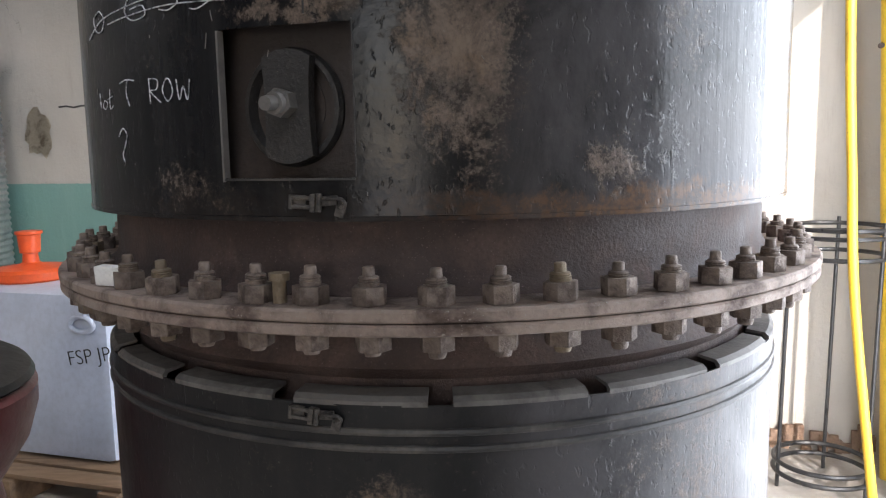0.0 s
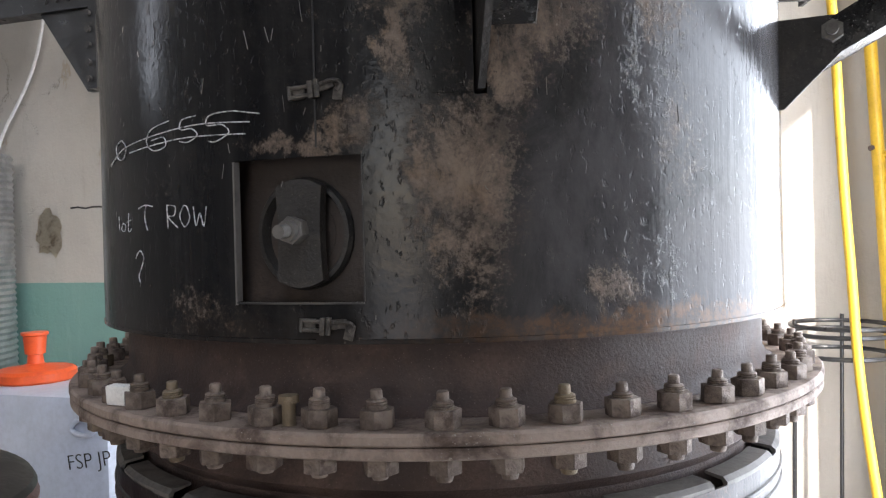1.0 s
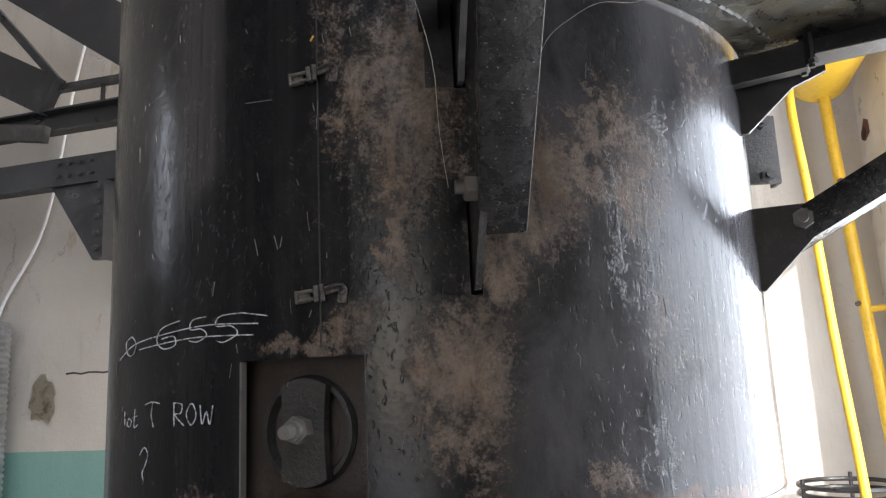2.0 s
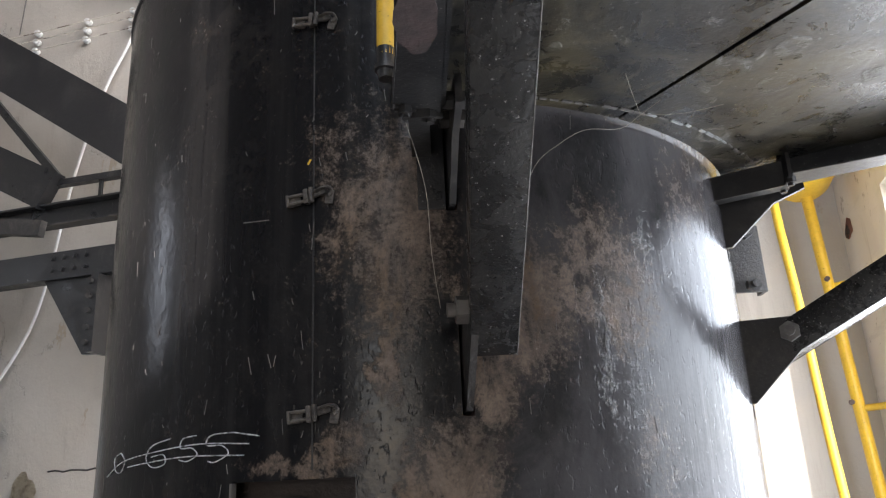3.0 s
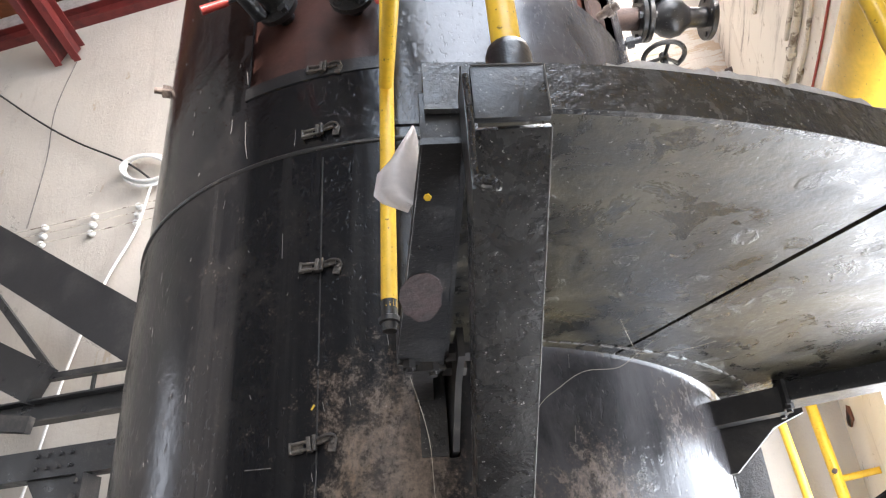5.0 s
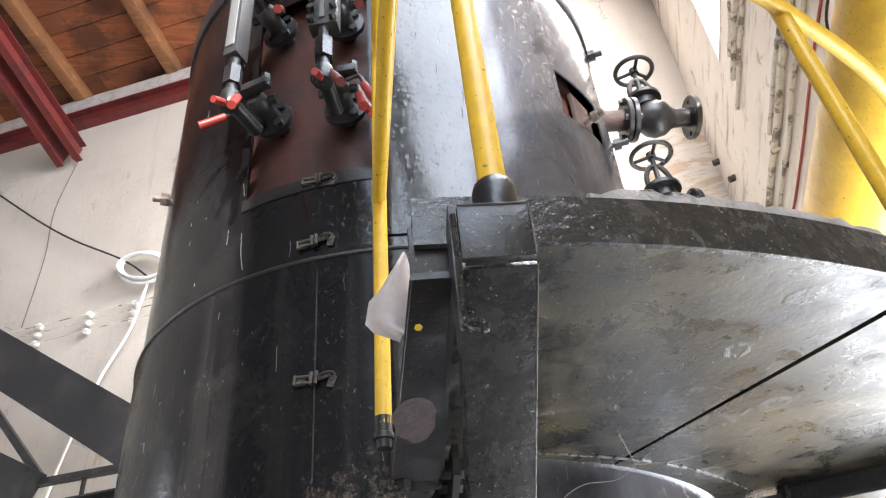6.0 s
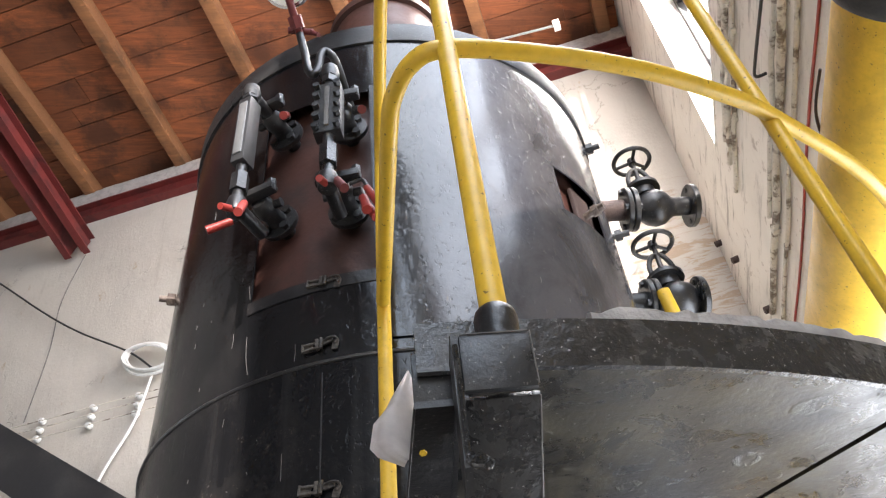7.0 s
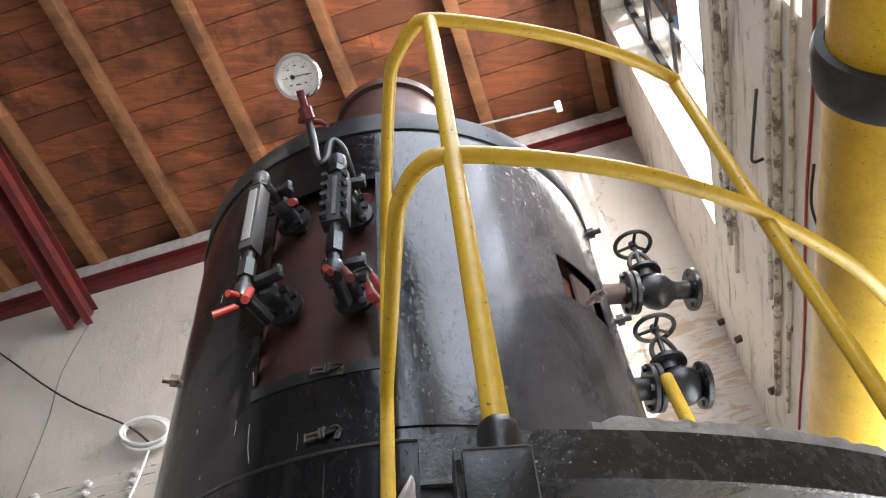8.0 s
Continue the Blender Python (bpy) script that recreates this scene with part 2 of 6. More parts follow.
def wall_material(name, base, grime, rustc, dado=False, sooty=False):
    """Old limewashed plaster: patches, damp runs, hairline cracks and a painted dado where the wall has one."""
    m, nt, p = nodes_of(name)
    tc = nt.nodes.new("ShaderNodeTexCoord")
    xyz = nt.nodes.new("ShaderNodeSeparateXYZ")
    nt.links.new(tc.outputs["Object"], xyz.inputs[0])
    big = noise_node(nt, 0.9, 8, 0.65, (1, 1, 1), 0.5)
    mid = noise_node(nt, 5, 8, 0.7, (1, 1, 0.5))
    fine = noise_node(nt, 40, 5, 0.6)
    run = noise_node(nt, 6, 6, 0.7, (1, 1, 0.12), 0.3)
    col = mix(nt, ramp(nt, big, 0.4, 0.68), base, tuple(c * 0.86 for c in base))
    col = mix(nt, ramp(nt, run, 0.56, 0.74, 0, 0.45), col, grime)
    col = mix(nt, ramp(nt, mid, 0.63, 0.70, 0, 0.6), col, rustc)
    vor = nt.nodes.new("ShaderNodeTexVoronoi")
    vor.feature = "DISTANCE_TO_EDGE"
    vor.inputs["Scale"].default_value = 1.1
    warp = nt.nodes.new("ShaderNodeVectorMath")
    warp.operation = "ADD"
    nt.links.new(tc.outputs["Object"], warp.inputs[0])
    sc = nt.nodes.new("ShaderNodeVectorMath")
    sc.operation = "SCALE"
    sc.inputs["Scale"].default_value = 0.5
    nt.links.new(noise_node(nt, 3, 6, 0.7, out="Color"), sc.inputs[0])
    nt.links.new(sc.outputs[0], warp.inputs[1])
    nt.links.new(warp.outputs[0], vor.inputs["Vector"])
    crack = math_node(nt, "MULTIPLY", ramp(nt, vor.outputs["Distance"], 0.006, 0.001), ramp(nt, big, 0.5, 0.62))
    col = mix(nt, math_node(nt, "MULTIPLY", crack, 0.6), col, tuple(c * 0.35 for c in grime))
    rough = 0.75
    if sooty:
        mp = nt.nodes.new("ShaderNodeMapping")
        mp.inputs["Rotation"].default_value = (radians(38), 0, radians(A_ROOM))
        mp.inputs["Scale"].default_value = (1, 0.9, 7)
        smear = nt.nodes.new("ShaderNodeTexNoise")
        smear.inputs["Scale"].default_value, smear.inputs["Detail"].default_value, smear.inputs["Roughness"].default_value = 1.5, 9, 0.72
        nt.links.new(tc.outputs["Object"], mp.inputs[0])
        nt.links.new(mp.outputs[0], smear.inputs["Vector"])
        high = ramp(nt, xyz.outputs[2], 3.6, 4.8, 0.15, 0.8)
        col = mix(nt, math_node(nt, "MULTIPLY", ramp(nt, smear.outputs["Fac"], 0.52, 0.68), high), col, (0.20, 0.165, 0.13))
        flake = ramp(nt, noise_node(nt, 9, 8, 0.75), 0.60, 0.64, 0, 0.7)
        col = mix(nt, flake, col, (0.42, 0.36, 0.30))
    if dado:
        wet = noise_node(nt, 5.0, 7, 0.66, (0.8, 0.8, 3.6), 0.8)
        zone = math_node(nt, "MULTIPLY", ramp(nt, xyz.outputs[0], 1.1, 1.8), math_node(nt, "MULTIPLY", ramp(nt, xyz.outputs[2], 3.0, 3.8), ramp(nt, xyz.outputs[2], 6.4, 5.4)))
        wetf = ramp(nt, math_node(nt, "ADD", wet, math_node(nt, "MULTIPLY", zone, 0.12)), 0.60, 0.70)
        col = mix(nt, math_node(nt, "MULTIPLY", math_node(nt, "MULTIPLY", wetf, zone), 0.65), col, (0.36, 0.23, 0.12))
        d = ramp(nt, math_node(nt, "ADD", xyz.outputs[2], math_node(nt, "MULTIPLY", fine, 0.01)), 1.292, 1.288)
        left = ramp(nt, xyz.outputs[0], -0.4, -0.6)
        d = math_node(nt, "MULTIPLY", d, left)
        paint = mix(nt, ramp(nt, run, 0.5, 0.75, 0, 0.5), (0.20, 0.36, 0.32), (0.30, 0.45, 0.41))
        col = mix(nt, d, col, paint)
        nt.links.new(math_node(nt, "SUBTRACT", 0.75, math_node(nt, "MULTIPLY", d, 0.55)), p.inputs["Roughness"])
    else:
        p.inputs["Roughness"].default_value = rough
    nt.links.new(col, p.inputs["Base Color"])
    h = math_node(nt, "ADD", math_node(nt, "MULTIPLY", fine, 0.3), math_node(nt, "SUBTRACT", mid, crack))
    bump(nt, p, h, 0.6, 0.016)
    return m


def glass_material(name):
    m, nt, p = nodes_of(name)
    p.inputs["Transmission Weight"].default_value = 1.0
    p.inputs["Roughness"].default_value = 0.05
    p.inputs["IOR"].default_value = 1.45
    p.inputs["Base Color"].default_value = (0.95, 0.98, 1, 1)
    return m


# worn fields: angle, height, half width, half height, weight
WORN = [(-4, 1.985, 7.0, 0.16, 0.85), (-9, 2.06, 5.0, 0.12, 0.5), (-4.5, 1.79, 2.2, 0.08, 0.8), (-10.5, 1.665, 3.2, 0.035, 0.8), (-17, 1.634, 6.0, 0.012, 0.7), (2.6, 1.575, 5.4, 0.105, 0.95), (4.5, 1.46, 2.2, 0.06, 0.5),
        (11.5, 1.85, 7.0, 0.12, 0.9), (8.0, 1.72, 2.8, 0.07, 0.85), (24.5, 1.90, 8.0, 0.10, 0.7), (19.5, 1.42, 4.0, 0.035, 0.7), (-31, 1.40, 7.0, 0.03, 0.45), (30, 1.62, 3.5, 0.10, 0.4), (44, 2.1, 8, 0.10, 0.35)]
FLAKY = [(26, 1.78, 8.0, 0.17, 0.62), (27, 1.45, 6.5, 0.06, 0.62), (33, 1.62, 3.0, 0.22, 0.55), (32, 1.95, 7.0, 0.10, 0.55), (10.5, 1.60, 4.0, 0.10, 0.45)]
JACKET = jacket_material("old_black_jacket_paint", WORN, FLAKY, (0.13, 0.27), hem=1.40)
JACKET_UP = jacket_material("black_jacket_paint_clean", (), (), (0.09, 0.22), (0.007, 0.007, 0.008), (0.010, 0.010, 0.011), 0.20, -0.16, None, 0.45)
JACKET_LOW = jacket_material("black_lower_jacket_paint", [(33, 1.0, 10, 0.3, 0.35), (-6, 0.98, 3, 0.03, 0.6)], [(22, 0.9, 20, 0.25, 0.45), (4, 0.95, 10, 0.06, 0.4)], (0.30, 0.46), (0.014, 0.014, 0.015))
BLACK = surface("black_enamel_steel", (0.016, 0.016, 0.017), (0.045, 0.042, 0.04), 9, (0.5, 0.72), (0.26, 0.5), 0, 110, 0.28, speck=(0.16, 0.15, 0.14))
DUSTY = surface("dusty_black_steel", (0.022, 0.021, 0.021), (0.10, 0.09, 0.08), 6, (0.42, 0.7), (0.35, 0.65), 0, 80, 0.35)
DECK = deck_material("greasy_black_deck_steel")
DARK_BROWN = surface("dark_brown_plate", (0.030, 0.021, 0.017), (0.055, 0.038, 0.03), 12, (0.45, 0.7), (0.6, 0.8), 0, 120, 0.5)
RIM = surface("blistered_black_rim", (0.014, 0.0137, 0.014), (0.032, 0.031, 0.030), 26, (0.40, 0.72), (0.18, 0.34), 0, 120, 0.45, speck=(0.28, 0.27, 0.26), dist=0.003)
# lighter copy of RIM: the flat bar's grey sheen put into its base colour
RIM_SHEEN = surface("blistered_black_bar_sheen", (0.026, 0.0255, 0.026), (0.060, 0.058, 0.056), 30, (0.40, 0.72), (0.16, 0.32), 0, 120, 0.45, speck=(0.32, 0.31, 0.30), dist=0.003)
FLANGE = surface("dusty_rusted_flange", (0.29, 0.225, 0.188), (0.070, 0.045, 0.037), 12, (0.44, 0.66), (0.6, 0.85), 0.1, 120, 0.7, speck=(0.3, 0.27, 0.24))
BOLT = surface("rusted_bolt_steel", (0.25, 0.198, 0.165), (0.062, 0.042, 0.035), 34, (0.4, 0.65), (0.5, 0.8), 0.2, 260, 0.6)
_n = BOLT.node_tree
_info = _n.nodes.new("ShaderNodeObjectInfo")
_p = _n.nodes["Principled BSDF"]
_old = _p.inputs["Base Color"].links[0].from_socket
_tone = mix(_n, ramp(_n, _info.outputs["Random"], 0.0, 1.0, 0.0, 0.65), _old, (0.085, 0.062, 0.05))
_n.links.new(mix(_n, ramp(_n, _info.outputs["Random"], 0.86, 0.98, 0.0, 0.5), _tone, (0.26, 0.20, 0.12)), _p.inputs["Base Color"])
LATCH = surface("grimy_latch_steel", (0.105, 0.092, 0.080), (0.030, 0.026, 0.024), 45, (0.4, 0.62), (0.4, 0.65), 0.2, 220, 0.5)
CAST = surface("grimy_black_casting", (0.022, 0.020, 0.019), (0.050, 0.043, 0.038), 22, (0.45, 0.72), (0.45, 0.65), 0.1, 140, 0.8, speck=(0.10, 0.09, 0.08))
RUST = surface("bare_rusted_plate", (0.046, 0.028, 0.024), (0.115, 0.076, 0.064), 8, (0.42, 0.70), (0.55, 0.8), 0.05, 170, 0.7, speck=(0.17, 0.125, 0.11), dist=0.003)
BROWN = surface("brown_primer_plate", (0.075, 0.030, 0.022), (0.035, 0.018, 0.015), 5, (0.4, 0.7), (0.4, 0.6), 0, 60, 0.3)
PRIMER = surface("dull_brown_primer", (0.055, 0.036, 0.034), (0.030, 0.022, 0.021), 30, (0.4, 0.7), (0.55, 0.75), 0, 120, 0.4)
PALE = surface("dusty_pale_edge", (0.14, 0.13, 0.12), (0.06, 0.055, 0.052), 12, (0.45, 0.7), (0.5, 0.7), 0, 120, 0.4)
YELLOW = surface("yellow_enamel", (0.78, 0.49, 0.04), (0.58, 0.35, 0.035), 7, (0.45, 0.75), (0.3, 0.5), 0, 70, 0.12, speck=(0.20, 0.12, 0.03))
RED = surface("red_enamel", (0.36, 0.045, 0.035), (0.30, 0.03, 0.02), 20, (0.45, 0.7), (0.35, 0.5), 0, 90, 0.2)
DARKRED = surface("dark_red_cast_paint", (0.16, 0.012, 0.022), (0.07, 0.01, 0.012), 8, (0.45, 0.7), (0.3, 0.5), 0, 70, 0.3)
REDSTEEL = surface("red_oxide_steel", (0.13, 0.016, 0.014), (0.06, 0.012, 0.012), 4, (0.45, 0.7), (0.5, 0.7), 0, 50, 0.3)
GREYSTEEL = surface("grey_black_steel", (0.020, 0.020, 0.022), (0.05, 0.048, 0.046), 4, (0.45, 0.75), (0.4, 0.6), 0, 60, 0.25)
CHROME = surface("chromed_bezel", (0.6, 0.6, 0.6), (0.4, 0.4, 0.4), 10, (0.5, 0.8), (0.12, 0.25), 1.0, 60, 0.05)
DIAL = surface("white_dial", (0.88, 0.87, 0.82), (0.8, 0.79, 0.72), 20, (0.5, 0.8), (0.4, 0.5), 0, 80, 0.02)
INK = surface("black_print", (0.015, 0.015, 0.015), (0.03, 0.03, 0.03), 20)
CHALK = surface("white_chalk", (0.60, 0.60, 0.62), (0.05, 0.05, 0.052), 130, (0.46, 0.62), (0.8, 0.9), 0, 300, 0.3)
WHITE_PLASTIC = surface("milky_plastic", (0.54, 0.60, 0.72), (0.44, 0.50, 0.61), 2, (0.4, 0.7), (0.35, 0.5), 0, 40, 0.08)
ORANGE = surface("orange_plastic", (0.75, 0.10, 0.02), (0.6, 0.07, 0.02), 8, (0.5, 0.7), (0.35, 0.5), 0, 60, 0.08)
SHEET = surface("white_plastic_scrap", (0.66, 0.61, 0.58), (0.52, 0.47, 0.45), 8, (0.45, 0.7), (0.4, 0.6), 0, 60, 0.15)
PAPER = surface("white_paper", (0.72, 0.71, 0.69), (0.5, 0.49, 0.47), 60, (0.5, 0.7), (0.7, 0.85), 0, 150, 0.4)
WIRE_WHITE = surface("white_cable_sheath", (0.75, 0.75, 0.73), (0.6, 0.6, 0.58), 12)
RUBBER = surface("black_rubber", (0.018, 0.018, 0.019), (0.06, 0.058, 0.056), 8, (0.45, 0.72), (0.45, 0.7), 0, 80, 0.3)
ZINC = surface("galvanised_sheet", (0.45, 0.46, 0.46), (0.30, 0.31, 0.31), 5, (0.4, 0.7), (0.3, 0.5), 0.7, 50, 0.2)
CONCRETE = surface("dusty_concrete", (0.44, 0.41, 0.37), (0.30, 0.27, 0.24), 2, (0.4, 0.68), (0.75, 0.9), 0, 30, 0.5)
SLAB = surface("grey_mortar_slab", (0.50, 0.47, 0.45), (0.33, 0.31, 0.295), 12, (0.4, 0.68), (0.75, 0.9), 0, 80, 0.7, dist=0.008)
WOOD = surface("weathered_pallet_wood", (0.26, 0.17, 0.10), (0.14, 0.09, 0.06), 6, (0.4, 0.7), (0.65, 0.8), 0, 60, 0.4, (0.4, 3, 3))
BOARDS = boards_material("roof_boards", (0.27, 0.082, 0.026), (0.12, 0.034, 0.012))
RAFTER = boards_material("rafter_pine", (0.32, 0.135, 0.050), (0.20, 0.08, 0.03))
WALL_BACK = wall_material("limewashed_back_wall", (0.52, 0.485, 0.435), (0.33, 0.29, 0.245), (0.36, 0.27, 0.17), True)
WALL = wall_material("limewashed_wall", (0.84, 0.80, 0.73), (0.50, 0.44, 0.37), (0.30, 0.24, 0.19), False, True)
CONDUIT = surface("grimy_painted_conduit", (0.70, 0.66, 0.58), (0.16, 0.12, 0.09), 9, (0.50, 0.60), (0.6, 0.8), 0, 60, 0.4, speck=(0.12, 0.09, 0.07))
# dimness put into the plaster colour, so the jacket mirrors a darker room
WALL_DIM = wall_material("darkened_unseen_plaster", (0.24, 0.23, 0.215), (0.17, 0.155, 0.135), (0.2, 0.16, 0.12))
WHITE_PAINT = surface("white_reveal_paint", (0.80, 0.79, 0.74), (0.7, 0.68, 0.6), 3, (0.45, 0.7), (0.6, 0.75), 0, 40, 0.2)
GLASS = glass_material("window_glass")
COBWEB = surface("dusty_cobweb", (0.30, 0.27, 0.22), (0.2, 0.18, 0.15), 30, (0.4, 0.7), (0.8, 0.95))


# ---- building helpers ----
def polar(a, r, z):
    """A point at a degrees round the boiler's axis, 0 towards the viewer, growing to the right."""
    return Vector((r * math.sin(radians(a)), -r * math.cos(radians(a)), z))


def frame_to(p, q):
    d = Vector(q) - Vector(p)
    return Matrix.Translation((Vector(p) + Vector(q)) / 2) @ d.to_track_quat("Z", "Y").to_matrix().to_4x4(), d.length


def box(bm, centre, size, m=None, bevel=0.0):
    mat = (m or Matrix.Identity(4)) @ Matrix.Translation(centre) @ Matrix.Diagonal((*size, 1))
    vs = bmesh.ops.create_cube(bm, size=1, matrix=mat)["verts"]
    if bevel:
        es = {e for v in vs for e in v.link_edges}
        bmesh.ops.bevel(bm, geom=list(es), offset=bevel, segments=2, affect="EDGES", profile=0.6)
    return bm


def bar(bm, p, q, w, h, up=(0, 0, 1), bevel=0.0):
    """A bar of w by h from p to q, h along up."""
    d = (Vector(q) - Vector(p))
    f = d.normalized()
    s = f.cross(Vector(up)).normalized()
    u = s.cross(f)
    m = Matrix((s, f, u)).transposed().to_4x4()
    m.translation = (Vector(p) + Vector(q)) / 2
    return box(bm, (0, 0, 0), (w, d.length, h), m, bevel)


def rod(bm, p, q, r, r2=None, n=16):
    m, length = frame_to(p, q)
    bmesh.ops.create_cone(bm, cap_ends=True, segments=n, radius1=r, radius2=r if r2 is None else r2, depth=length, matrix=m)
    return bm


def sweep(bm, pts, r, n=10, closed=False):
    """A tube of radius r along the points."""
    pts = [Vector(p) for p in pts]
    rings, prev = [], None
    for i, p in enumerate(pts):
        a = pts[i - 1] if i or closed else p
        b = pts[(i + 1) % len(pts)] if i + 1 < len(pts) or closed else p
        d = (b - a).normalized()
        if prev is None:
            s = d.orthogonal().normalized()
        else:
            s = (prev - d * prev.dot(d)).normalized()
        prev = s
        u = d.cross(s)
        rings.append([bm.verts.new(p + r * (math.cos(k * math.tau / n) * s + math.sin(k * math.tau / n) * u)) for k in range(n)])
    pairs = list(zip(rings, rings[1:])) + ([(rings[-1], rings[0])] if closed else [])
    for ra, rb in pairs:
        for k in range(n):
            bm.faces.new((ra[k], ra[(k + 1) % n], rb[(k + 1) % n], rb[k]))
    if not closed:
        bm.faces.new(rings[0])
        bm.faces.new(rings[-1])
    return bm


def spline(pts, n=8):
    """Points of a smooth curve through pts."""
    pts = [Vector(p) for p in pts]
    out = []
    for i in range(len(pts) - 1):
        p0, p1, p2, p3 = pts[max(i - 1, 0)], pts[i], pts[i + 1], pts[min(i + 2, len(pts) - 1)]
        for k in range(n):
            t = k / n
            out.append(0.5 * (2 * p1 + (p2 - p0) * t + (2 * p0 - 5 * p1 + 4 * p2 - p3) * t * t + (3 * p1 - p0 - 3 * p2 + p3) * t ** 3))
    return out + [pts[-1]]


def lathe(bm, prof, n=96, m=None, closed=True):
    """Revolve the (radius, height) profile; a closed profile makes a solid ring."""
    m = m or Matrix.Identity(4)
    rings = []
    for r, z in prof:
        if r < 1e-6:
            rings.append([bm.verts.new(m @ Vector((0, 0, z)))] * n)
        else:
            rings.append([bm.verts.new(m @ Vector((r * math.cos(k * math.tau / n), r * math.sin(k * math.tau / n), z))) for k in range(n)])
    pairs = list(zip(rings, rings[1:])) + ([(rings[-1], rings[0])] if closed else [])
    for ra, rb in pairs:
        for k in range(n):
            vs = []
            for v in (ra[k], ra[(k + 1) % n], rb[(k + 1) % n], rb[k]):
                if v not in vs:
                    vs.append(v)
            if len(vs) > 2:
                bm.faces.new(vs)
    return bm


def cuts(lo, hi, step, extra):
    n = max(1, math.ceil((hi - lo) / step))
    vals = {round(lo + (hi - lo) * i / n, 5) for i in range(n + 1)} | {round(e, 5) for e in extra if lo < e < hi}
    return sorted(vals)


def sheet(bm, r, a0, a1, z0, z1, holes=(), thick=0.004, astep=2.5, zstep=0.12, dent=0.0):
    """A rolled sheet of radius r (outside) with rectangular holes (a0, a1, z0, z1), of real thickness."""
    aa = cuts(a0, a1, astep, [h[i] for h in holes for i in (0, 1)])
    zs = cuts(z0, z1, zstep, [h[i] for h in holes for i in (2, 3)])
    cell = {}

    def keep(i, j):
        if not (0 <= i < len(aa) - 1 and 0 <= j < len(zs) - 1):
            return full and i in (-1, len(aa) - 1) and 0 <= j < len(zs) - 1
        am, zm = (aa[i] + aa[i + 1]) / 2, (zs[j] + zs[j + 1]) / 2
        return not any(h[0] < am < h[1] and h[2] < zm < h[3] for h in holes)

    full = a1 - a0 > 359.9
    vo, vi = {}, {}

    def vert(store, rr, i, j):
        if full:
            i %= len(aa) - 1
        if (i, j) not in store:
            d = dent * noise.noise(Vector((aa[i] * 0.06, zs[j] * 3.1, 1.7))) if dent else 0
            store[i, j] = bm.verts.new(polar(aa[i], rr + d, zs[j]))
        return store[i, j]

    for i in range(len(aa) - 1):
        for j in range(len(zs) - 1):
            if not keep(i, j):
                continue
            o = [vert(vo, r, *q) for q in ((i, j), (i + 1, j), (i + 1, j + 1), (i, j + 1))]
            n_ = [vert(vi, r - thick, *q) for q in ((i, j), (i + 1, j), (i + 1, j + 1), (i, j + 1))]
            bm.faces.new(o)
            bm.faces.new(n_[::-1])
            for k, (di, dj) in enumerate(((0, -1), (1, 0), (0, 1), (-1, 0))):
                if not keep(i + di, j + dj):
                    bm.faces.new((o[(k + 1) % 4], o[k], n_[k], n_[(k + 1) % 4]))
    return bm


def mesh_from(name, bm, material, sharp=32):
    bmesh.ops.recalc_face_normals(bm, faces=bm.faces)
    for f in bm.faces:
        f.smooth = True
    for e in bm.edges:
        e.smooth = len(e.link_faces) == 2 and e.calc_face_angle(0) < radians(sharp)
    me = bpy.data.meshes.new(name)
    bm.to_mesh(me)
    bm.free()
    me.materials.append(material)
    return me


def part(name, bm, material, parent, label="", sharp=32):
    """One mesh part under a thing, or under a part of it. bm: a bmesh, or a mesh to share."""
    me = bm if isinstance(bm, bpy.types.Mesh) else mesh_from(name, bm, material, sharp)
    ob = new(name, me)
    if parent is not None:
        ob.parent = parent
        up = parent.matrix_basis if parent.parent is None else parent.parent.matrix_basis @ parent.matrix_parent_inverse @ parent.matrix_basis
        ob.matrix_parent_inverse = up.inverted()
    if label:
        ob["label"] = label
    return ob


def thing(name, base, label, category, group="", kind=""):
    ob = new(name)
    ob.empty_display_size = 0.1
    ob.location = base
    bpy.context.view_layer.update()
    return tagged(ob, label, category, group, kind)


def structure(name, bm, material, label, category, sharp=32):
    return tagged(part(name, bm, material, None, "", sharp), label, category, "", "structure")


def single(name, bm, material, label, category, group="", kind="", sharp=32):
    return tagged(part(name, bm, material, None, "", sharp), label, category, group, kind)


def B():
    return bmesh.new()


def in_room(bm):
    bm.transform(ROOM)
    return bm


def R(u, v, z):
    return ROOM @ Vector((u, v, z))


def hexagon(bm, p, q, across, turn=0.0):
    m, length = frame_to(p, q)
    bmesh.ops.create_cone(bm, cap_ends=True, segments=6, radius1=across / math.sqrt(3), radius2=across / math.sqrt(3), depth=length, matrix=m @ pose(0, 0, 0, 0, 0, turn))
    return bm


